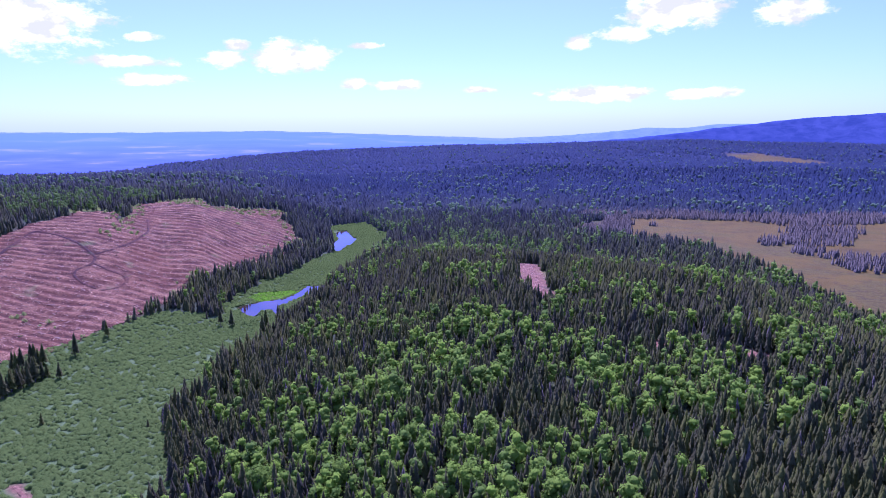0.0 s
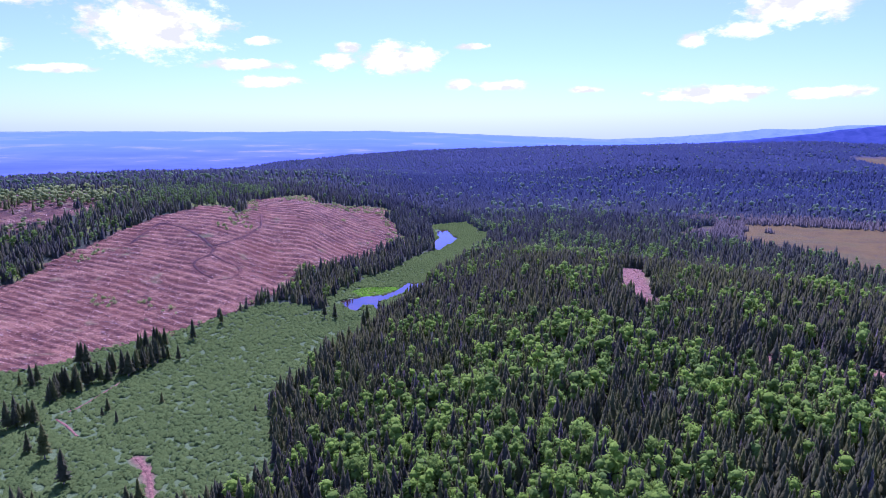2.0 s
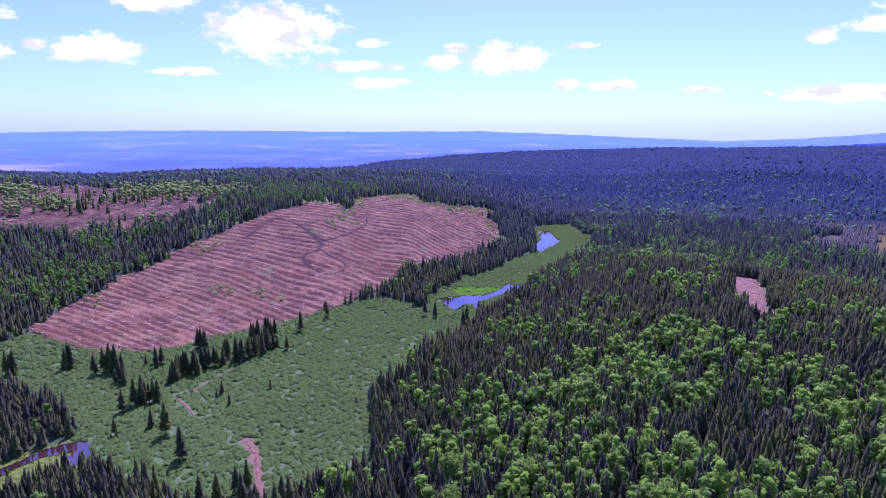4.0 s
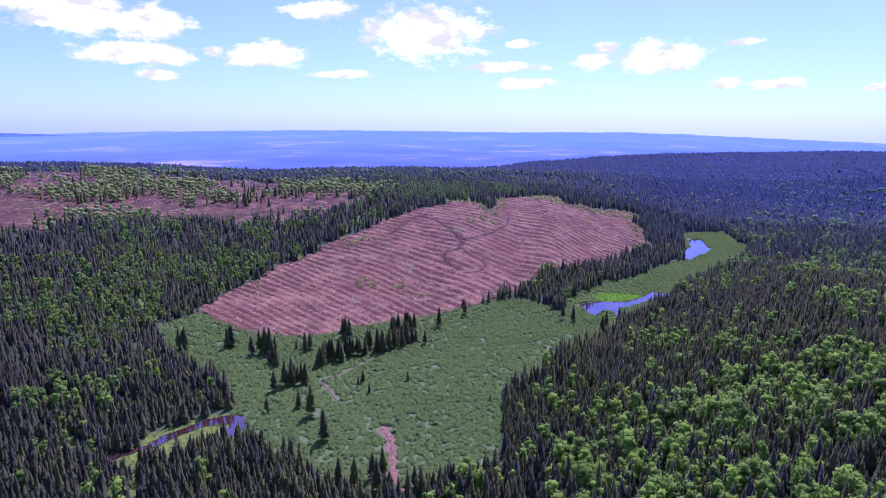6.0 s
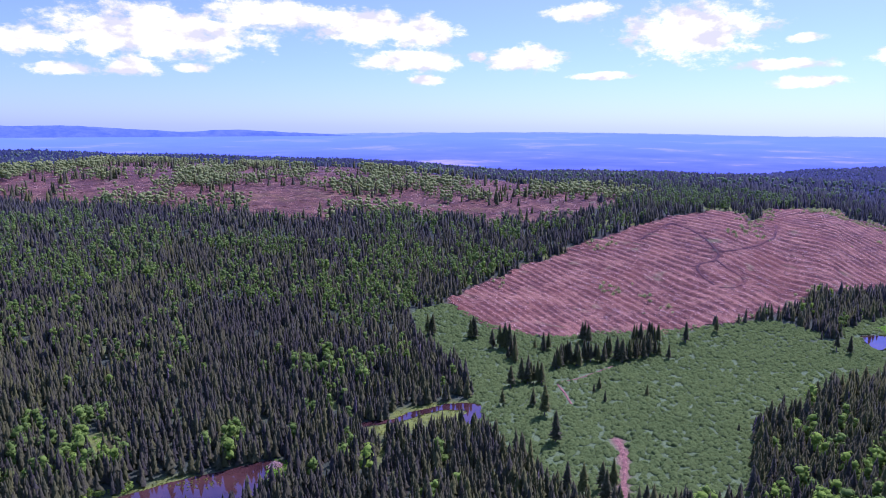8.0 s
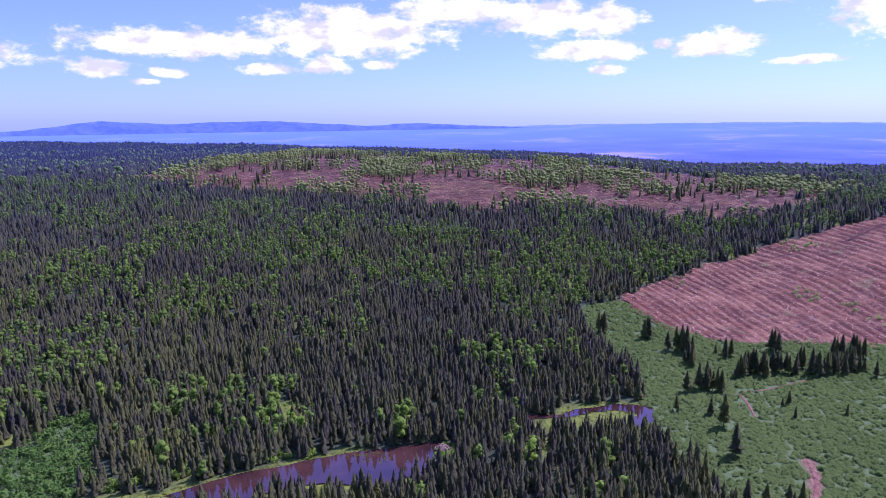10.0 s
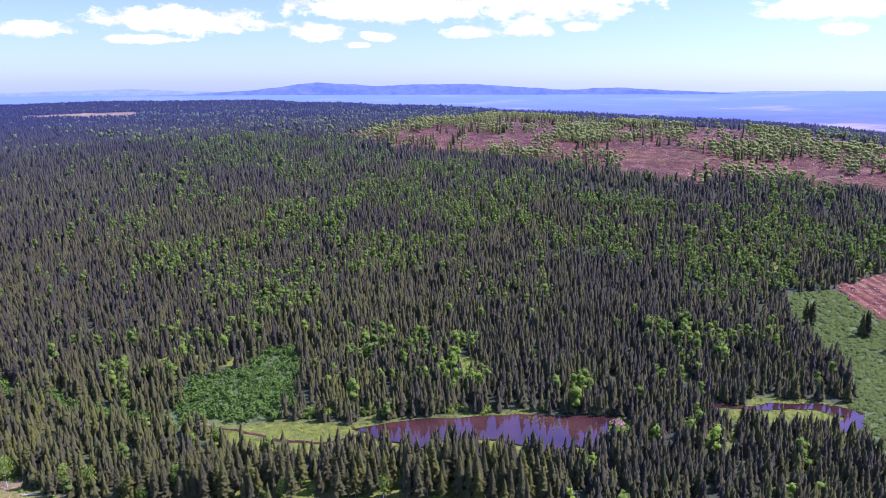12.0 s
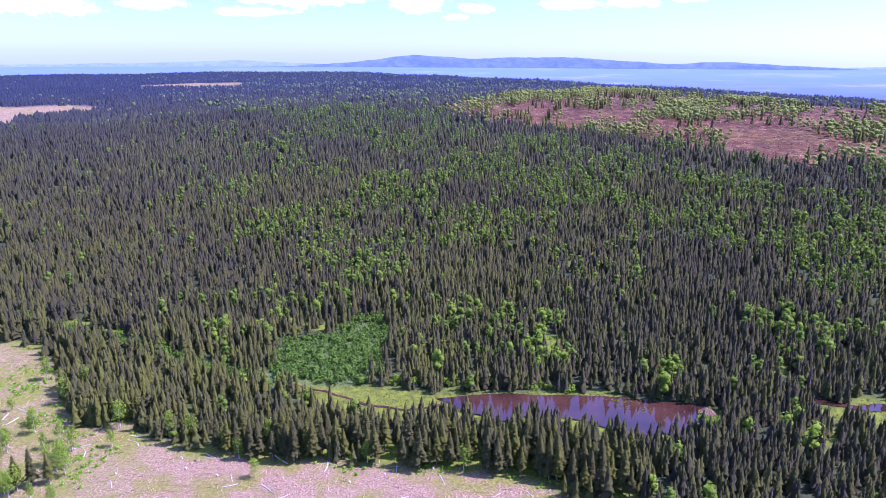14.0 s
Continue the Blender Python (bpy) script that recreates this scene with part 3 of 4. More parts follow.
GOLD = (1 + 5 ** 0.5) / 2
BALL = np.array([(-1, GOLD, 0), (1, GOLD, 0), (-1, -GOLD, 0), (1, -GOLD, 0), (0, -1, GOLD), (0, 1, GOLD), (0, -1, -GOLD), (0, 1, -GOLD), (GOLD, 0, -1), (GOLD, 0, 1),
                 (-GOLD, 0, -1), (-GOLD, 0, 1)]) / (1 + GOLD ** 2) ** 0.5
BALL_FACES = np.array([(0, 11, 5), (0, 5, 1), (0, 1, 7), (0, 7, 10), (0, 10, 11), (1, 5, 9), (5, 11, 4), (11, 10, 2), (10, 7, 6), (7, 1, 8), (3, 9, 4), (3, 4, 2), (3, 2, 6), (3, 6, 8),
                       (3, 8, 9), (4, 9, 5), (2, 4, 11), (6, 2, 10), (8, 6, 7), (9, 8, 1)])


def leafy_shape(rng, lobes, leaves, size, wide=0.33, low=0.35, flat=False, solid=True):
    """A broad crown, 1 high: uneven lobes heaped round a stem, each set with loose leaf sprays."""
    verts, tris = [], []
    for k in range(lobes):
        h = low + (0.86 - low) * (k + 0.6 * rng.random()) / max(lobes - 1, 1)
        a = k * 2.4 + rng.uniform(-0.6, 0.6)
        spread = wide * 0.55 * (1.25 - h) * rng.uniform(0.5, 1.1)
        c = np.array([math.cos(a) * spread, math.sin(a) * spread, h])
        if flat:
            c[2] = rng.uniform(0.25, 0.6)
        r = wide * rng.uniform(0.42, 0.6) if lobes > 2 else wide * rng.uniform(0.62, 0.8)
        if lobes == 1:
            c, r = np.array([0, 0, 0.6]), wide * rng.uniform(0.9, 1.05)
        if solid:
            start = len(verts)
            spin = rng.uniform(0, 6.28)
            cs, sn = math.cos(spin), math.sin(spin)
            for p in BALL:
                q = np.array([cs * p[0] - sn * p[1], sn * p[0] + cs * p[1], p[2] * (1.0 if lobes > 1 else 1.2)])
                verts.append(c + q * r * (0.95 if leaves < 6 else 0.8) * rng.uniform(0.7, 1.15))
            tris += [tuple(f + start) for f in BALL_FACES if BALL[f, 2].mean() > -0.6]
        for _ in range(leaves):
            n = np.array([rng.gauss(0, 1), rng.gauss(0, 1), rng.gauss(0.35, 1)])
            n /= np.linalg.norm(n)
            p = c + n * r * rng.uniform(0.8, 1.12)
            n = n + np.array([rng.gauss(0, 0.3) for _ in range(3)])
            n /= np.linalg.norm(n)
            u = np.cross(n, (rng.gauss(0, 1), rng.gauss(0, 1), rng.gauss(0, 1)))
            u /= np.linalg.norm(u)
            v = np.cross(n, u)
            s = size * rng.uniform(0.6, 1.3)
            start = len(verts)
            verts += [p + s * u, p - 0.5 * s * u + 0.85 * s * v, p - 0.5 * s * u - 0.85 * s * v]
            tris.append((start, start + 1, start + 2))
    return np.array(verts), np.array(tris)


def bush_shape(rng, sprays, wide=0.8):
    """A low dome of foliage, 1 high, with an uneven outline and loose sprays."""
    verts, tris = [(0, 0, rng.uniform(0.85, 1.1))], []
    for ring, (f, z) in enumerate(((0.55, 0.75), (1.0, 0.25))):
        for j in range(6):
            a = (j + 0.5 * ring + rng.uniform(-0.25, 0.25)) * math.pi / 3
            r = wide * f * rng.uniform(0.7, 1.25)
            verts.append((math.cos(a) * r, math.sin(a) * r, z * rng.uniform(0.75, 1.25)))
    tris += [(0, 1 + j, 1 + (j + 1) % 6) for j in range(6)]
    for j in range(6):
        k = (j + 1) % 6
        tris += [(1 + j, 7 + j, 1 + k), (1 + k, 7 + j, 7 + k)]
    for _ in range(sprays):
        a, r, z = rng.uniform(0, 6.28), wide * math.sqrt(rng.random()), 0
        p = np.array([math.cos(a) * r, math.sin(a) * r, 1.05 - 0.75 * (r / wide) ** 2 + rng.uniform(-0.1, 0.2)])
        n = np.array([math.cos(a) * r, math.sin(a) * r, 0.8 + rng.uniform(-0.3, 0.3)])
        u = np.cross(n, (rng.gauss(0, 1), rng.gauss(0, 1), 0.3))
        u /= np.linalg.norm(u)
        v = np.cross(n / np.linalg.norm(n), u)
        s, start = 0.2 * rng.uniform(0.6, 1.3), len(verts)
        verts += [tuple(p + s * u), tuple(p - 0.5 * s * u + 0.85 * s * v), tuple(p - 0.5 * s * u - 0.85 * s * v)]
        tris.append((start, start + 1, start + 2))
    return np.array(verts), np.array(tris)


def scattered(name, shapes, x, y, height, width, rng, material, label, category, tint=None, sink=0.1, haze_tint=None):
    """Many plants in one mesh of kind stuff: shapes taken by turns, each with its own turn, size and tint."""
    n = len(x)
    if not n:
        return None
    kinds = rng.integers(0, len(shapes), n)
    z = terrain(x, y) - sink
    turn = rng.uniform(0, 2 * np.pi, n)
    tint = rng.uniform(0, 1, n) if tint is None else tint
    lean = rng.normal(0, 0.02, (n, 2))
    points, triangles, tints, haze_tints, start = [], [], [], [], 0
    for k, (verts, tris) in enumerate(shapes):
        at = np.nonzero(kinds == k)[0]
        if not len(at):
            continue
        c, s = np.cos(turn[at])[:, None], np.sin(turn[at])[:, None]
        h, w = height[at][:, None], width[at][:, None]
        vx, vy, vz = verts[:, 0] * h * w, verts[:, 1] * h * w, verts[:, 2] * h
        px = x[at][:, None] + c * vx - s * vy + lean[at, :1] * vz
        py = y[at][:, None] + s * vx + c * vy + lean[at, 1:] * vz
        points.append(np.stack([px, py, z[at][:, None] + vz], -1).reshape(-1, 3))
        triangles.append((tris[None] + start + np.arange(len(at))[:, None, None] * len(verts)).reshape(-1, 3))
        tints.append(np.repeat(tint[at], len(verts)))
        haze_tints.append(np.repeat(haze_tint[at] if haze_tint is not None else np.zeros(len(at)), len(verts)))
        start += len(at) * len(verts)
    mesh = from_arrays(name, np.concatenate(points), np.concatenate(triangles), material, np.concatenate(tints))
    if haze_tint is not None:
        mesh.attributes.new("haze_tint", "FLOAT", "POINT").data.foreach_set("value", np.concatenate(haze_tints).astype(np.float32))
    if material in (ALDER, BANK, LEAF, BIRCH, NEEDLE, SNAG):
        mesh.shade_smooth()
    return tagged(new(name, mesh), label, category, kind="stuff")


def ground_cover(rng, near, far, cell, az0=-42.0, az1=127.0):
    """Points strewn about one to a cell over the part of the land between two distances."""
    n = int(radians(az1 - az0) * (far ** 2 - near ** 2) / 2 / cell ** 2)
    d = np.sqrt(rng.uniform(near ** 2, far ** 2, n))
    return polar(rng.uniform(az0, az1, n), d)


def open_land(x, y):
    """Where no closed forest stands."""
    bare = inside(CUT, x, y, 8) | inside(VALLEY, x, y, 5) | inside(BOG, x, y, 15) | inside(CLEARING, x, y, 9) | inside(SCAR, x, y, 3)
    bare |= inside(FLAT_SEDGE, x, y, 3) | inside(NEAR_SHORE, x, y, 3) | inside(POOL_SHORE, x, y, 3) | inside(UPPER_CUT, x, y, 25) | inside(ALDER_BANK, x, y, 12) | inside(FAR_BOG, x, y, 20)
    bare |= inside(FAR_BOG_B, x, y, 20) | inside(RIDGE_BOG, x, y, 25)
    for w in WATERS:
        bare |= inside(w, x, y, 2)
    for u, v, r in SIDE_CLEARINGS:
        bare |= (np.hypot(x - u, y - v) < r) | (np.hypot(x - u * 0.97, y - v * 0.97) < r)
    bare |= near_line(GULLY, x, y) < 3.2 + 1.5 * wobble(x, y, 8, 2.0)
    for u, v, r in GLADES:
        bare |= (np.hypot(x - u, y - v) < r) | (np.hypot(x - u * 0.975, y - v * 0.975) < 0.8 * r)
    return bare


def leafy_share(x, y):
    """How much of the wood is aspen and birch, from 0 to 1."""
    patch = wobble(x, y, 22, 4.0) + 0.6 * wobble(x, y, 60, 7.0)
    knoll = smooth(0.22, 0.34, patch + 0.10 + 0.13 * smooth(330, 180, np.hypot(x, y)) + 0.4 * np.exp(-((x + 28) / 42) ** 2 - ((y - 195) / 60) ** 2) - 0.12 * smooth(40, 90, x)) * smooth(-100, -60, x)
    west = smooth(0.25, 0.6, patch + 0.12) * smooth(-150, -260, x) * 0.5 + 0.9 * smooth(300, 430, np.hypot(x, y)) * smooth(-200, -330, x) * smooth(-0.3, 0.3, patch)
    bearing = np.degrees(np.arctan2(-x, y))
    return np.clip(np.maximum(0.72 * knoll, west * smooth(116, 94, bearing) * 1.35), 0, 1)


PLANTS = random.Random(5)
FINE = [spruce_shape(PLANTS, 7, 7, PLANTS.uniform(0.14, 0.185), 0.08) for _ in range(14)]
MID = [spruce_shape(PLANTS, 3, 6, PLANTS.uniform(0.15, 0.195), 0.05) for _ in range(12)]
ROUGH = [spruce_shape(PLANTS, 2, 5, PLANTS.uniform(0.18, 0.24), 0.05) for _ in range(8)]
CROWNS = [leafy_shape(PLANTS, 5, 14, 0.055, 0.33, 0.3) for _ in range(12)]
CROWNS_MID = [leafy_shape(PLANTS, 3, 7, 0.075, 0.3, 0.38) for _ in range(10)]
CROWNS_FAR = [leafy_shape(PLANTS, 1, 1, 0.13, 0.3) for _ in range(6)]
AIRY = [leafy_shape(PLANTS, 2, 4, 0.1, 0.3, 0.45) for _ in range(8)]
BUSHES = [bush_shape(PLANTS, 6) for _ in range(10)]
WEEDS = [leafy_shape(PLANTS, 4, 8, 0.2, 0.7, 0.3, True, False) for _ in range(6)]
NEAR_ASPENS = []


def haze_share(x, y):
    """How much blue haze goes into the foliage colour: more with distance, most on the eastern ridge."""
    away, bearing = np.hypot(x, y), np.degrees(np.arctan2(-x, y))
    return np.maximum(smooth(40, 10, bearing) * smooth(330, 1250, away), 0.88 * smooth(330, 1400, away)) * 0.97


def plant_forest():
    rng = np.random.default_rng(11)
    bands = [("near", 120, 320, 2.45, FINE, CROWNS, 1.0), ("middle", 320, 520, 2.6, MID, CROWNS_MID, 1.05), ("middle", 520, 830, 3.3, MID, CROWNS_MID, 1.12), ("far", 830, 1500, 5.1, ROUGH, CROWNS_FAR, 1.6),
             ("ridge", 1500, 2620, 9.0, ROUGH, CROWNS_FAR, 3.5)]
    for word, near, far, cell, spruces, crowns, wide in bands:
        x, y = ground_cover(rng, near, far, cell)
        keep = (rng.uniform(-1, 0.85, len(x)) < wobble(x, y, 17, 21.0) + 0.8) & ~open_land(x, y) & ~inside(STRIP, x, y) & ~inside(BELT, x, y, 3)
        if word in ("far", "ridge"):
            keep &= np.hypot(x, y) < forest_rim(x, y)
        x, y = x[keep], y[keep]
        close = word in ("near", "middle")
        leafy = rng.uniform(0, 1, len(x)) < leafy_share(x, y) * (0.42 if word == "near" else 0.38 if word == "middle" else 0.32) + ({"near": 0.07, "middle": 0.06}.get(word, 0.12) * (1 - 0.75 * smooth(-120, -200, x)) * smooth(0.0, 0.5, 0.3 + wobble(x, y, 33, 5.5)))
        tall = rng.normal({"near": 8.8, "middle": 8.0, "ridge": 5.2}.get(word, 6.4), 1.6, len(x)).clip(3.5, 14) * (1 + 0.18 * wobble(x, y, 30, 2.0)) * (1 - 0.12 * smooth(-120, -190, x))
        grey = (0.45 + 0.3 * wobble(x, y, 45, 9.0) + rng.uniform(-0.4, 0.4, len(x)) - 0.2 * smooth(-110, -200, x) + 0.3 * smooth(95, -5, y) * smooth(-110, -160, x) * smooth(360, 230, np.hypot(x, y))).clip(0, 1)
        haze_tint = (haze_share(x, y) + rng.uniform(-0.08, 0.08, len(x))).clip(0, 1)
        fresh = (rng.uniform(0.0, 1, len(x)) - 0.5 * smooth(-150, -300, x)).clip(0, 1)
        s, b = ~leafy, leafy
        if word == "near":
            # the aspens nearest to the drone stand alone
            own = b & (np.hypot(x, y) < 205) & (x > -90)
            own &= np.isin(np.arange(len(x)), np.nonzero(own)[0][:90])
            NEAR_ASPENS.extend(zip(x[own].tolist(), y[own].tolist(), (tall[own] * 1.0).tolist()))
            b = b & ~own
            dead = s & (rng.uniform(0, 1, len(x)) < 0.004 + (0.015 + 0.1 * smooth(0.35, 0.7, wobble(x, y, 35, 13.0))) * smooth(-150, -60, x))
            scattered("dead_spruce_wood", spruces, x[dead], y[dead], tall[dead], np.full(dead.sum(), 0.75), rng, SNAG, "grey dying spruces among green ones", "forest")
            s = s & ~dead
        blue = "dense stand of dark spruce coloured with blue haze" if word == "ridge" else "dense dark green stand of spruce and fir"
        scattered(word + "_spruce_wood", spruces, x[s], y[s], tall[s], np.full(s.sum(), wide), rng, NEEDLE, blue, "forest", grey[s], haze_tint=haze_tint[s])
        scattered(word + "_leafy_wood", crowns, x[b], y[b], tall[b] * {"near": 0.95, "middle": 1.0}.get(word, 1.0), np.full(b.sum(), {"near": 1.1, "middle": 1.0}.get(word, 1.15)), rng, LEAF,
                  "fresh green aspen and birch crowns among spruce", "forest", fresh[b], haze_tint=haze_tint[b])


plant_forest()


def plant_thicket():
    rng = np.random.default_rng(12)
    x, y = ground_cover(rng, 150, 800, 1.8, 0, 126)
    gully = near_line(GULLY, x, y) < 3.5
    keep = inside(VALLEY, x, y, 5) | inside(ALDER_BANK, x, y, 12) | gully | inside(BELT, x, y, 3)
    for w in WATERS + [GREEN_POINT, FLAT_SEDGE]:
        keep &= ~inside(w, x, y, 1)
    keep &= (near_line(TRACK, x, y) > 2.2) & (near_line(BROOK, x, y) > 1.5)
    x, y = x[keep], y[keep]
    tall = 1.6 * (1 + 0.2 * wobble(x, y, 9, 3.0)) * rng.uniform(0.85, 1.2, len(x))
    tone = (0.5 + 0.4 * wobble(x, y, 25, 6.0) + rng.uniform(-0.3, 0.3, len(x))).clip(0, 1)
    bank = inside(ALDER_BANK, x, y, 12) | (near_line(GULLY, x, y) < 3.5)
    u, v = (np.concatenate([a[bank], a[bank] + rng.normal(0, 0.8, bank.sum())]) for a in (x, y))
    scattered("bank_alders", WEEDS + CROWNS_MID, u, v, rng.uniform(1.3, 3.2, len(u)), np.full(len(u), 1.1), rng, BANK, "lush green alders on the pond bank", "bushes")
    x, y, tall, tone = x[~bank], y[~bank], tall[~bank], tone[~bank]
    scattered("alder_thicket", BUSHES, x, y, tall * 0.78, np.full(len(x), 1.35), rng, ALDER, "grey-green alder and willow thicket on the valley floor", "bushes", tone)


plant_thicket()


def build_waters():
    for outline, label in ((FLAT_POND, "dark brown beaver pond with sedge shores"), (POOL, "small brown pool in a stream bend"),
                           (BLUE_POND, "pond reflecting the blue sky"), (RIVER_BEND, "bend of a small river reflecting blue sky")):
        bm = bmesh.new()
        corners = []
        for (ax, ay), (bx, by) in zip(outline, outline[1:] + outline[:1]):
            for f in (0, 0.25, 0.5, 0.75):
                u, v = ax + f * (bx - ax), ay + f * (by - ay)
                corners.append(bm.verts.new((u + 1.2 * float(wobble(u, v, 3, 1.0)), v + 1.2 * float(wobble(u, v, 3, 2.0)), 0.0)))
        bm.faces.new(corners)
        bmesh.ops.triangulate(bm, faces=bm.faces)
        bmesh.ops.recalc_face_normals(bm, faces=bm.faces)
        mesh = bpy.data.meshes.new("water")
        bm.to_mesh(mesh)
        bm.free()
        mesh.materials.append(WATER)
        high = max(float(terrain(np.array([u]), np.array([v]))[0]) for u, v in outline)
        ob = tagged(new("water", mesh), label, "water", kind="structure")
        ob.location.z = min(high, 0.6) - 0.1


build_waters()


# ---- logging debris ----
def stick_mesh(name, x, y, z, heading, length, radius, rise, tint, material):
    """Many felled stems and branches: three-sided, tapered."""
    n = len(x)
    u = np.stack([np.cos(heading) * np.cos(rise), np.sin(heading) * np.cos(rise), np.sin(rise)], 1)
    side = np.stack([-np.sin(heading), np.cos(heading), np.zeros(n)], 1)
    up = np.cross(u, side)
    base = np.stack([x, y, z], 1)
    rings = []
    for end, thick in ((-0.5, 1.0), (0.5, 0.6)):
        for a in (0.5, 2.6, 4.7):
            rings.append(base + u * (end * length)[:, None] + (side * math.cos(a) + up * math.sin(a)) * (radius * thick)[:, None])
    points = np.stack(rings, 1).reshape(-1, 3)
    faces = np.array([(0, 1, 4), (0, 4, 3), (1, 2, 5), (1, 5, 4), (2, 0, 3), (2, 3, 5)])
    triangles = (faces[None] + np.arange(n)[:, None, None] * 6).reshape(-1, 3)
    return from_arrays(name, points, triangles, material, np.repeat(tint, 6))


def row_level(x, y):
    """Lines of equal value are the lines along which the machines laid the slash."""
    az, d = np.degrees(np.arctan2(-x, y)), np.hypot(x, y)
    return d - 6.5 * np.maximum(0, az - 23) - 2.5 * np.maximum(0, az - 31) + 4.5 * np.maximum(0, 21 - az) - 4.5 * np.maximum(0, 16 - az) + 7 * wobble(x, y, 60, 2.0) + 2 * wobble(x, y, 18, 5.0)


def build_logged_soil():
    """The clearcut's churned soil, heaped into low windrows."""
    gx, gy = np.arange(-345, -118, 1.7), np.arange(240, 752, 1.7)
    y, x = (a.ravel() for a in np.meshgrid(gy, gx, indexing="ij"))
    phase = np.mod(row_level(x, y), 9.5) / 9.5
    row = np.exp(-((phase - 0.3) / 0.21) ** 2) * (0.75 + 0.5 * wobble(x, y, 9, 3.0)).clip(0, 1)
    trail = np.minimum.reduce([near_line(s, x, y) for s in SKID_TRAILS])
    row *= smooth(1.5, 4.0, trail)
    rough = 0.25 * wobble(x, y, 2.6, 4.0) + 0.2 * wobble(x, y, 6.0, 1.0)
    tris = grid_triangles(len(gy), len(gx))
    tris = tris[inside(CUT, x, y, 8)[tris].all(1)]
    mesh = from_arrays("logged_soil", np.stack([x, y, terrain(x, y) + 0.3 + 1.05 * row + rough * 0.5], 1), tris, GROUND)
    for key, value in (("cut", np.ones(len(x))), ("row", row)):
        mesh.attributes.new(key, "FLOAT", "POINT").data.foreach_set("value", value.astype(np.float32))
    mesh.shade_smooth()
    tagged(new("ground_logged_soil", mesh), "churned red soil of a clearcut heaped into windrows", "ground", kind="structure")


build_logged_soil()


def build_slash_rows():
    rng = np.random.default_rng(21)
    n = 70000
    x, y = rng.uniform(-335, -125, n), rng.uniform(245, 740, n)
    level = row_level(x, y)
    spacing = 9.5
    phase = np.mod(level, spacing) / spacing
    keep = inside(CUT, x, y, 8) & (phase < 0.48 + 0.22 * wobble(x, y, 9, 3.0)) & (rng.uniform(0, 1, n) < 0.6 + 0.7 * wobble(x, y, 13, 8.0))
    keep &= np.minimum.reduce([near_line(s, x, y) for s in SKID_TRAILS]) > 2.2
    x, y, level, phase = x[keep], y[keep], level[keep], phase[keep]
    gx, gy = row_level(x + 1, y) - level, row_level(x, y + 1) - level
    heading = np.arctan2(gx, -gy) + rng.normal(0, 0.5, len(x))
    pile = 0.8 * np.sin(np.clip(phase / 0.5, 0, 1) * math.pi)
    z = terrain(x, y) + 0.4 + pile * rng.uniform(0.1, 1, len(x))
    row = np.floor(level / spacing).astype(int)
    for r in np.unique(row):
        k = row == r
        if k.sum() < 12:
            continue
        mesh = stick_mesh("slash_row", x[k], y[k], z[k], heading[k], rng.uniform(0.8, 3.6, k.sum()), rng.uniform(0.08, 0.2, k.sum()), rng.normal(0, 0.1, k.sum()),
                          rng.uniform(0, 1, k.sum()), SLASH)
        tagged(new("slash_row", mesh), "long windrow of bleached branches on red logged soil", "slash row", "rows of logging slash", "stuff")


build_slash_rows()


def build_slash_litter():
    rng = np.random.default_rng(22)
    for outline, count, rough, size, label in ((CLEARING, 30000, 6, 0.35, "loose grey branches strewn over a logged clearing"),
                                               (UPPER_CUT, 32000, 25, 1.8, "felled stems and branches strewn over the logged plateau"),
                                               (CUT, 9000, 8, 0.9, "scattered branches on red logged soil"), (SCAR, 900, 4, 0.6, "broken branches on a bare clay bank")):
        px, py = zip(*outline)
        x, y = rng.uniform(min(px), -140 if outline is CLEARING else max(px), count), rng.uniform(min(py), max(py), count)
        keep = inside(outline, x, y, rough) & (rng.uniform(-0.9, 0.9, count) < wobble(x, y, 14, 6.0) + 0.3) & (np.hypot(x, y) > 120)
        x, y = x[keep], y[keep]
        k = len(x)
        mesh = stick_mesh("slash_litter", x, y, terrain(x, y) + 0.05 + rng.uniform(0, 0.35, k) * size, rng.uniform(0, 6.28, k), rng.uniform(0.8, 5.0, k) * size ** 0.5,
                          rng.uniform(0.03, 0.12, k) * (0.35 + size), rng.normal(0, 0.12, k), rng.uniform(0, 1, k), SLASH)
        tagged(new("slash_litter", mesh), label, "branches", kind="stuff")


build_slash_litter()


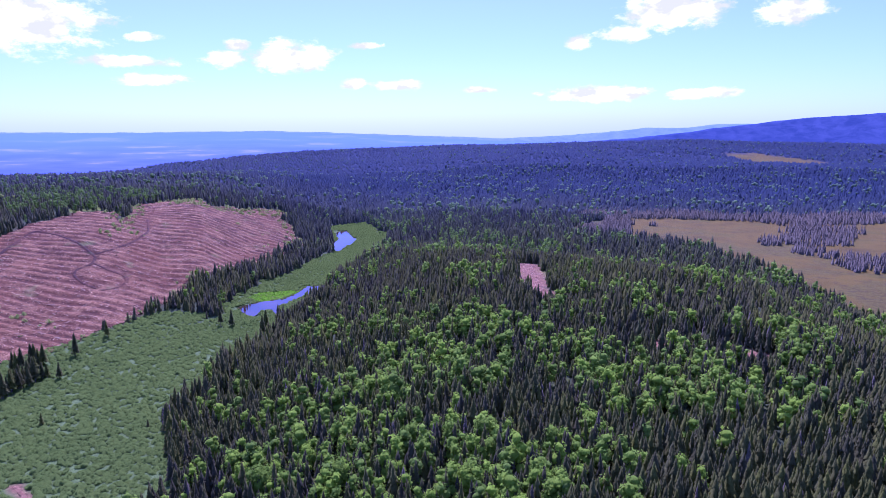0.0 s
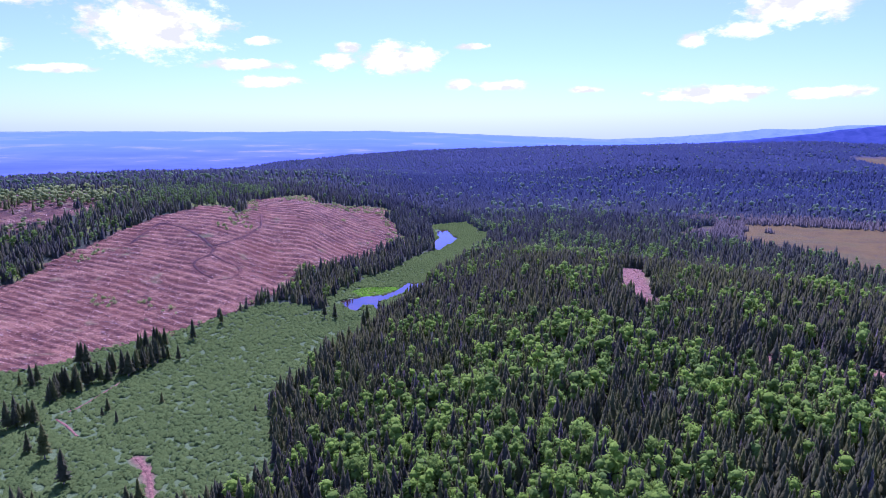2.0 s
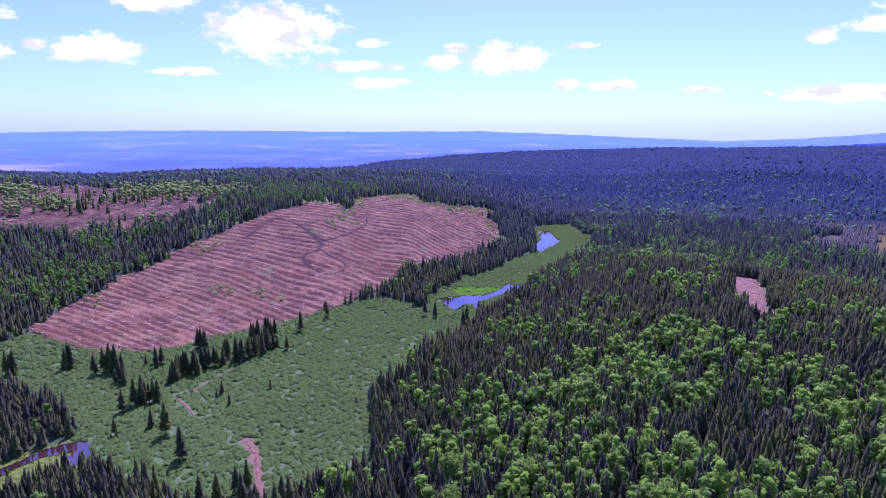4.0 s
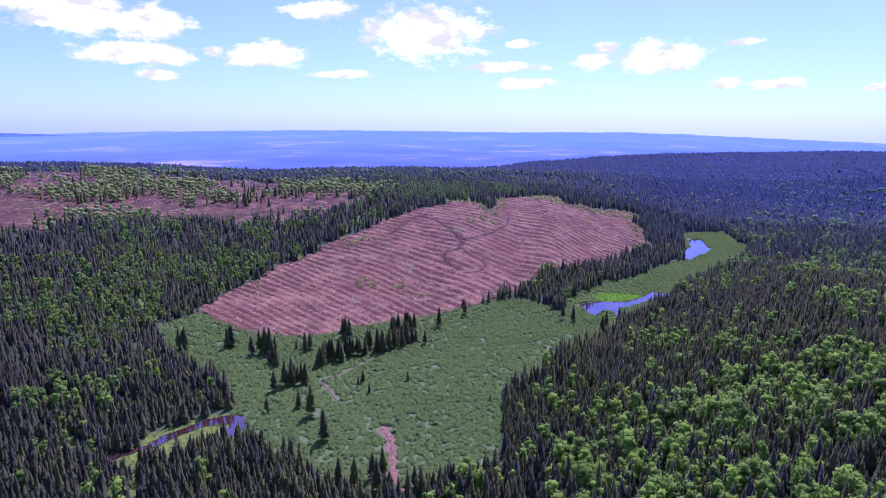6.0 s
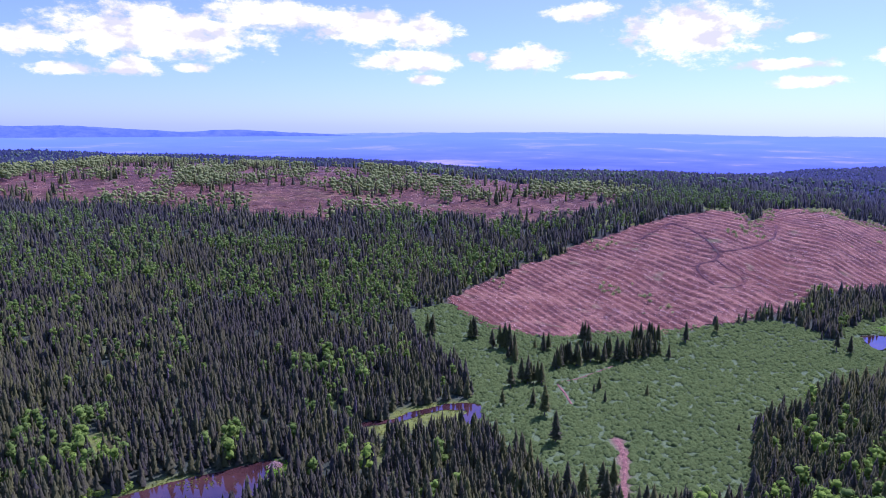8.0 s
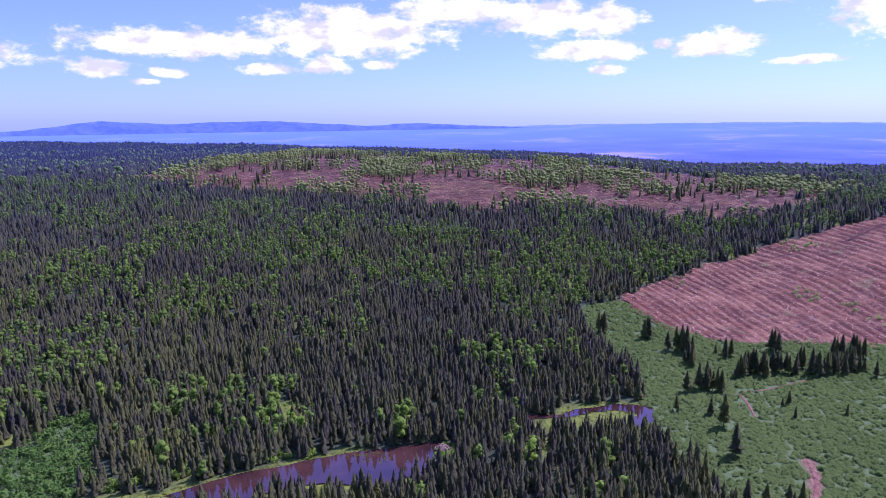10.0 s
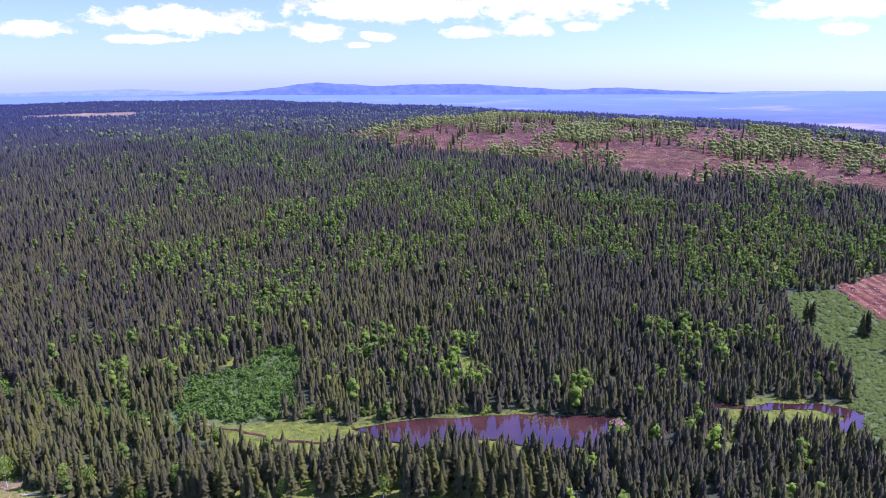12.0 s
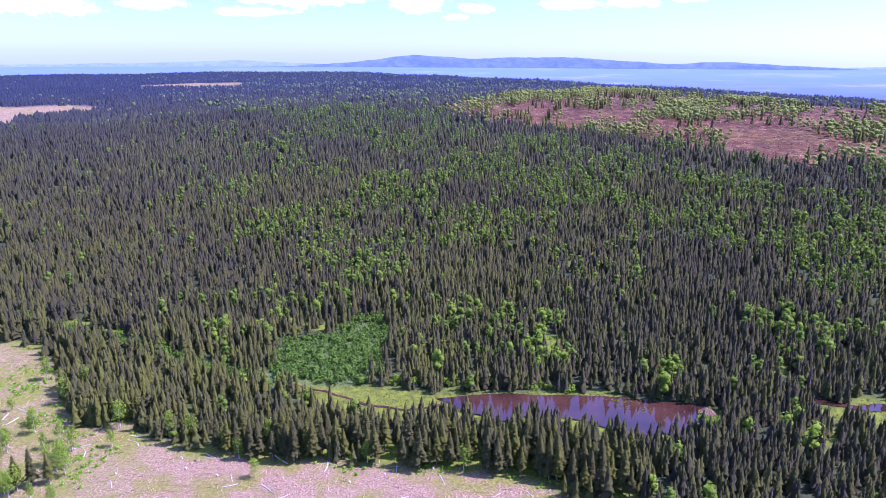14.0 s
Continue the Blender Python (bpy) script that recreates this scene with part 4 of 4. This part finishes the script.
def plant_openings():
    """Young birch left on the logged plateau, shoots in the cut, brush along its rim."""
    rng = np.random.default_rng(31)
    x, y = rng.uniform(-1210, -380, 26000), rng.uniform(-20, 650, 26000)
    keep = inside(UPPER_CUT, x, y, 25) & (wobble(x, y, 55, 3.3) + 0.6 * wobble(x, y, 24, 5.0) + rng.uniform(-0.3, 0.3, len(x)) > 0.2)
    x, y = x[keep], y[keep]
    scattered("plateau_birch_scrub", AIRY, x, y, rng.uniform(3.5, 8.5, len(x)), rng.uniform(1.0, 1.5, len(x)), rng, BIRCH, "pale green young birches left on a logged plateau", "bushes")
    x, y = rng.uniform(-1210, -380, 9000), rng.uniform(-20, 650, 9000)
    keep = inside(UPPER_CUT, x, y, 25) & (wobble(x, y, 38, 8.3) + rng.uniform(-0.5, 0.5, len(x)) > 0.46)
    x, y = x[keep], y[keep]
    scattered("plateau_spruce_remnant", MID, x, y, rng.uniform(6, 13, len(x)), np.full(len(x), 1.0), rng, NEEDLE, "scattered dark spruces left standing on a logged plateau", "forest")
    x, y = rng.uniform(-340, -125, 9000), rng.uniform(245, 745, 9000)
    rim = inside(CUT, x, y, 8) & ~inside(CUT, x + 6, y + 8, 8) | inside(CUT, x, y, 8) & ~inside(CUT, x - 9, y - 7, 8) & (y > 560)
    inner = inside(CUT, x, y, 8) & (wobble(x, y, 26, 11.0) + rng.uniform(-0.2, 0.2, len(x)) > 0.62)
    rim |= inside(CUT, x, y, 8) & (near_line([(-273, 661), (-228, 631), (-199, 661), (-175, 720), (-144, 652), (-134, 612)], x, y) < 14)
    rim |= near_line([(-251, 522), (-263, 556)], x, y) < 5
    keep = (rim & (rng.uniform(0, 1, len(x)) < 0.5)) | inner
    x, y = x[keep], y[keep]
    scattered("cut_rim_scrub", WEEDS, x, y, rng.uniform(1.2, 3.5, len(x)), np.ones(len(x)), rng, BIRCH, "light green shoots along the rim of a clearcut", "bushes")
    x, y = rng.uniform(100, 620, 34000), rng.uniform(240, 900, 34000)
    rim = near_line([(195, 822), (228, 845), (320, 812), (420, 762), (700, 765)], x, y) + 22 * wobble(x, y, 40, 3.0)
    tongues = inside([(365, 712), (347, 675), (308, 653), (297, 618), (334, 607), (380, 614), (408, 661), (440, 700), (400, 730)], x, y, 12)
    tongues |= inside([(306, 522), (316, 500), (324, 481), (420, 480), (430, 560), (366, 546), (336, 550)], x, y, 12)
    keep = (inside(BOG, x, y, 15) | (rim < 30)) & (tongues & (rng.uniform(0, 1, len(x)) < 0.8) | (wobble(x, y, 70, 2.2) + 0.4 * wobble(x, y, 25, 4.4) > 0.5) | (rim < 30))
    x, y = x[keep], y[keep]
    scattered("bog_spruce", ROUGH, x, y, rng.uniform(3.5, 8.5, len(x)), np.full(len(x), 0.75), rng, SNAG, "stunted grey-brown spruces on a bog", "forest")


plant_openings()


def plant_sedge():
    rng = np.random.default_rng(33)
    blades = [leafy_shape(random.Random(k), 3, 6, 0.3, 0.9, 0.2, True, False) for k in range(4)]
    x, y = rng.uniform(-222, -176, 9000), rng.uniform(-75, 190, 9000)
    keep = (inside(FLAT_SEDGE, x, y, 3) | inside(NEAR_SHORE, x, y, 3) | inside(POOL_SHORE, x, y, 3) & ~inside(POOL, x, y, 1)) & (~inside(FLAT_POND, x, y, 1) | inside(ISLAND, x, y) | inside(INLET, x, y)) & (near_line(STREAM, x, y) > 1.4)
    u, v = rng.uniform(-136, -100, 3500), rng.uniform(414, 472, 3500)
    green = inside(GREEN_POINT, u, v, 2)
    scattered("lime_sedge", blades, u[green], v[green], rng.uniform(0.3, 0.5, green.sum()), np.full(green.sum(), 2.6), rng, LIME, "vivid lime green sedge point in a pond", "grass")
    x, y = x[keep], y[keep]
    scattered("sedge_meadow", blades, x, y, rng.uniform(0.2, 0.4, len(x)), np.full(len(x), 1.6), rng, SEDGE, "yellow-green sedge meadow on the pond shore", "grass")


plant_sedge()


# ---- single trees ----
def part(name, mesh, parent, label=""):
    ob = new(name, mesh)
    ob.parent = parent
    return tagged(ob, label)


def trunk_mesh(rng, low, high, radius, material, bend=0.03):
    """A tapered, slightly bent trunk, 1 high."""
    bm = bmesh.new()
    rings = []
    lean = rng.uniform(-bend, bend), rng.uniform(-bend, bend)
    for k in range(5):
        f = k / 4
        r = radius * (1 - 0.85 * f) * (1.35 if k == 0 else 1)
        rings.append([bm.verts.new((lean[0] * f * f + math.cos(a) * r, lean[1] * f * f + math.sin(a) * r, low + (high - low) * f)) for a in [j * math.pi / 3 for j in range(6)]])
    for lower, upper in zip(rings, rings[1:]):
        for j in range(6):
            bm.faces.new((lower[j], lower[(j + 1) % 6], upper[(j + 1) % 6], upper[j]))
    bm.faces.new(rings[-1])
    mesh = bpy.data.meshes.new("trunk")
    bm.to_mesh(mesh)
    bm.free()
    mesh.materials.append(material)
    return mesh


def bough_mesh(rng, slim, bare, tone):
    """A spruce crown, 1 high: a ragged core and whorls of drooping boughs."""
    verts, tris = spruce_shape(rng, 8, 8, slim * 0.72, bare)
    verts, tris = [tuple(v) for v in verts], [tuple(t) for t in tris]
    whorls = 17
    for k in range(whorls):
        f = k / whorls
        z0 = bare + (0.97 - bare) * f
        reach = slim * (1 - f) ** 0.75 * rng.uniform(0.9, 1.25) + 0.012
        spin = rng.uniform(0, 6.28)
        for j in range(7):
            a = spin + (j + rng.uniform(-0.3, 0.3)) * 2 * math.pi / 7
            r = reach * rng.uniform(0.75, 1.2)
            w = r * 0.28 + 0.006
            ca, sa = math.cos(a), math.sin(a)
            drop = r * rng.uniform(0.15, 0.5)
            s = len(verts)
            verts += [(ca * 0.01, sa * 0.01, z0 + 0.02), (ca * r * 0.6 - sa * w, sa * r * 0.6 + ca * w, z0 - drop * 0.7), (ca * r, sa * r, z0 - drop * 0.8),
                      (ca * r * 0.6 + sa * w, sa * r * 0.6 - ca * w, z0 - drop * 0.7)]
            tris += [(s, s + 1, s + 2), (s, s + 2, s + 3)]
    return from_arrays("crown", np.array(verts), np.array(tris), NEEDLE, np.full(len(verts), tone))


def height_at(x, y):
    return float(terrain(np.array([x]), np.array([y]))[0])


def build_single_spruces():
    rng = random.Random(41)
    kinds = []
    for k in range(8):
        tree = new("spruce_tree")
        tagged(tree, "tall dark green spruce with drooping ragged boughs", "tree", "spruces near the camera")
        bare = rng.uniform(0.2, 0.36)
        part("trunk", trunk_mesh(rng, -0.02, 0.9, 0.013, BARK), tree, "grey-brown bark")
        part("crown", bough_mesh(rng, rng.uniform(0.135, 0.175), bare, rng.uniform(0.3, 1.0)), tree)
        kinds.append(tree)
    spots = list(SINGLE_SPRUCES)
    for x, y, tall in SINGLE_SPRUCES:
        if x < -185 and 211 < y < 345 and tall > 9:
            spots += [(x + rng.uniform(-4, 4), y + rng.uniform(-4, 4), tall * rng.uniform(0.6, 1.05)) for _ in range(4)]
    strip = np.random.default_rng(44)
    u, v = strip.uniform(-188, -150, 1500), strip.uniform(-68, 64, 1500)
    for x, y in zip(u, v):
        gap = abs(y + 13) < 2.2 or abs(y + 31) < 1.6
        if inside(STRIP, np.array([x]), np.array([y]))[0] and not gap and all((x - p) ** 2 + (y - q) ** 2 > 4.4 for p, q, _ in spots):
            spots.append((float(x), float(y), rng.uniform(9.5, 14.5)))
    spots = spots[:300]
    for n, (x, y, tall) in enumerate(spots):
        m = pose(x, y, height_at(x, y) - 0.1, 0, 0, rng.uniform(0, 360)) @ Matrix.Scale(tall, 4)
        if n < len(kinds):
            kinds[n].matrix_basis = m
        else:
            made = copy_thing(kinds[n % len(kinds)], Matrix())
            made.matrix_basis = m
    return kinds


SINGLE_SPRUCES = [(-224, 231, 12), (-199, 214, 14), (-195, 216, 12), (-202, 239, 12), (-204, 247, 13), (-200, 249, 13), (-201, 256, 12), (-197, 260, 11), (-197, 271, 12), (-191, 269, 14),
                  (-188, 275, 12), (-188, 281, 12), (-189, 289, 11), (-186, 290, 12), (-226, 254, 10), (-198, 299, 13), (-196, 306, 12), (-183, 318, 13), (-179, 342, 10), (-219, 279, 13)]
SINGLE_SPRUCES += [(-179, 196, 9), (-169, 192, 15), (-151, 178, 14), (-172, 227, 5), (-173, 232, 7), (-163, 223, 6), (-156, 243, 6), (-176, 291, 9), (-200, 204, 11), (-188, 187, 8), (-114, 241, 4),
                   (-105, 167, 9), (-97, 169, 9), (-83, 180, 11), (-118, 168, 12), (-114, 159, 13), (-120, 165, 11), (-122, 158, 12), (-126, 155, 12), (-110, 160, 9)]
SINGLE_SPRUCES += [(-272, 217, 13), (-257, 234, 13), (-240, 236, 14), (-236, 239, 15), (-100, 355, 12), (-100, 363, 13), (-122, 371, 11), (-128, 370, 11), (-159, -114, 11), (-161, -111, 12),
                   (-162, -107, 10), (-198, -106, 13), (-197, -115, 14), (-195, -96, 12), (-191, -88, 9)]
build_single_spruces()


def build_near_aspens():
    rng = random.Random(45)
    kinds = []
    for n, (x, y, tall) in enumerate(NEAR_ASPENS):
        m = pose(x, y, height_at(x, y) - 0.1, 0, 0, rng.uniform(0, 360)) @ Matrix.Scale(tall, 4)
        if n < 6:
            tree = new("aspen_tree")
            tagged(tree, "fresh green aspen with a billowing rounded crown", "tree", "aspens on the knoll")
            part("trunk", trunk_mesh(rng, -0.02, 0.8, 0.014, PALE_BARK), tree, "pale bark")
            verts, tris = leafy_shape(rng, 14, 46, 0.036, 0.36, 0.28)
            mesh = from_arrays("crown", verts, tris, LEAF, np.full(len(verts), rng.random()))
            mesh.shade_smooth()
            part("crown", mesh, tree)
            kinds.append(tree)
        else:
            tree = copy_thing(kinds[n % 6], Matrix())
        tree.matrix_basis = m


build_near_aspens()


def build_clearing_trees():
    """Thin birches left at the edge of the clearing, and a grove of them at its corner."""
    rng = random.Random(43)
    spots = [(-178, -63, 8), (-179, -50, 10), (-165, -51, 6), (-187, -83, 8), (-215, -122, 9), (-214, -131, 8), (-180, -98, 6), (-184, -75, 9), (-174, -58, 7), (-190, -100, 10),
             (-205, -125, 10), (-221, -140, 9), (-176, -38, 7), (-172, -20, 7), (-168, 8, 8)]
    grove = [(-150, -118), (-152, -96), (-164, -97), (-178, -107), (-190, -124), (-205, -146), (-190, -160), (-160, -140)]
    while len(spots) < 62:
        x, y = rng.uniform(-206, -148), rng.uniform(-160, -94)
        if inside(grove, np.array([x]), np.array([y]))[0] and all((x - p) ** 2 + (y - q) ** 2 > 5 for p, q, _ in spots):
            spots.append((x, y, rng.uniform(4.5, 8.5)))
    kinds = []
    for n, (x, y, tall) in enumerate(spots):
        if n < 10:
            tree = new("birch_tree")
            tagged(tree, "thin pale birch with sparse light leaves", "tree", "birches by the clearing")
            part("trunk", trunk_mesh(rng, -0.02, 0.85, 0.013, PALE_BARK, 0.08), tree, "pale grey bark")
            verts, tris = leafy_shape(rng, 12, 34, 0.034, 0.3, 0.32, False, False)
            part("crown", from_arrays("crown", verts, tris, LEAF, np.full(len(verts), rng.random())), tree)
            for k in range(5):
                z0, a, r = rng.uniform(0.25, 0.7), rng.uniform(0, 6.28), rng.uniform(0.12, 0.24)
                limb = stick_mesh("limb", np.array([math.cos(a) * r / 2]), np.array([math.sin(a) * r / 2]), np.array([z0 + r / 3]), np.array([a]), np.array([r * 1.2]), np.array([0.006]),
                                  np.array([0.6]), np.array([0.5]), PALE_BARK)
                part("limb", limb, tree)
            kinds.append(tree)
        else:
            tree = copy_thing(kinds[n % 10], Matrix())
        tree.matrix_basis = pose(x, y, height_at(x, y), 0, 0, rng.uniform(0, 360)) @ Matrix.Scale(tall, 4)


build_clearing_trees()


def build_logs_and_stumps():
    rng = random.Random(47)
    made = 0
    spots = [(-182.5, -42, 48, 13, 0.16)] + [(rng.uniform(-200, -150), rng.uniform(-150, 40), rng.uniform(0, 180), rng.uniform(3, 8), rng.uniform(0.09, 0.16)) for _ in range(60)]
    for x, y, turn, length, radius in spots:
        if made and not inside(CLEARING, np.array([x]), np.array([y]), 6)[0]:
            continue
        bm = bmesh.new()
        bmesh.ops.create_cone(bm, cap_ends=True, segments=8, radius1=radius, radius2=radius * 0.6, depth=length)
        bmesh.ops.subdivide_edges(bm, edges=[e for e in bm.edges if abs(e.verts[0].co.z - e.verts[1].co.z) > 0.5], cuts=3)
        for v in bm.verts:
            v.co.x += 0.12 * math.sin(v.co.z * 0.8 + turn)
        mesh = bpy.data.meshes.new("fallen_log")
        bm.to_mesh(mesh)
        bm.free()
        mesh.materials.append(PALE_BARK)
        log = tagged(new("fallen_log", mesh), "bleached bare log lying on a logged clearing", "log", "logs on the clearing")
        log.matrix_world = pose(x, y, height_at(x, y) + radius * 0.8, 90, 0, turn)
        made += 1
    for _ in range(45):
        x, y = rng.uniform(-200, -150), rng.uniform(-160, 40)
        if not inside(CLEARING, np.array([x]), np.array([y]), 6)[0]:
            continue
        bm = bmesh.new()
        bmesh.ops.create_cone(bm, cap_ends=True, segments=9, radius1=0.34, radius2=0.22, depth=0.5)
        for v in bm.verts:
            v.co.z += 0.06 * math.sin(5 * v.co.x + x) if v.co.z > 0 else 0
            v.co.x *= 1 + 0.2 * math.sin(v.co.y * 9 + y)
        mesh = bpy.data.meshes.new("stump")
        bm.to_mesh(mesh)
        bm.free()
        mesh.materials.append(PALE_BARK)
        stump = tagged(new("stump", mesh), "weathered grey stump on a logged clearing", "stump", "stumps on the clearing")
        stump.matrix_world = pose(x, y, height_at(x, y) + 0.2, 0, 0, rng.uniform(0, 360))


build_logs_and_stumps()


def plant_edges():
    """Undergrowth along the clearing and the pond's far shore."""
    rng = np.random.default_rng(51)
    x, y = rng.uniform(-275, -150, 14000), rng.uniform(-162, 130, 14000)
    shore = near_line([(-221, -14), (-221, 8), (-221, 28), (-217, 46)], x, y) < 3.0 + 1.5 * wobble(x, y, 6, 2.0)
    edge = inside(STRIP, x, y) & (rng.uniform(0, 1, len(x)) < 0.35)
    weeds = inside(CLEARING, x, y, 9) & ~inside(CLEARING, x - 4, y, 9) & (rng.uniform(0, 1, len(x)) < 0.4)
    weeds |= inside(CLEARING, x, y, 9) & (y < -88) & (wobble(x, y, 8, 4.0) > 0.25)
    weeds |= near_line([(-200, 92), (-188, 86), (-172, 82), (-161, 83)], x, y) < 4
    for u, v, r in GLADES:
        weeds |= np.hypot(x - u, y - v) < r
    for keep, low, high, material, label in ((shore, 1.5, 3.0, LEAF, "light green willow bushes on the pond shore"), (edge | weeds, 0.4, 1.3, LIME, "bright lime undergrowth at the forest edge")):
        scattered("undergrowth", WEEDS, x[keep], y[keep], rng.uniform(low, high, keep.sum()), np.ones(keep.sum()), rng, material, label, "bushes")


plant_edges()


def build_beaver_lodge():
    rng = np.random.default_rng(52)
    n = 160
    a, r = rng.uniform(0, 6.28, n), 2.6 * np.sqrt(rng.uniform(0, 1, n))
    x, y = -200.5 + np.cos(a) * r, 91 + np.sin(a) * r
    mesh = stick_mesh("beaver_lodge", x, y, 0.1 + 1.3 * (1 - (r / 2.6) ** 2), a + rng.normal(0, 0.5, n), rng.uniform(1.0, 2.4, n), rng.uniform(0.05, 0.1, n), -0.4 + rng.normal(0, 0.2, n),
                      rng.uniform(0, 1, n), SLASH)
    tagged(new("beaver_lodge", mesh), "heap of pale gnawed sticks at the pond's end", "beaver lodge", kind="stuff")


build_beaver_lodge()
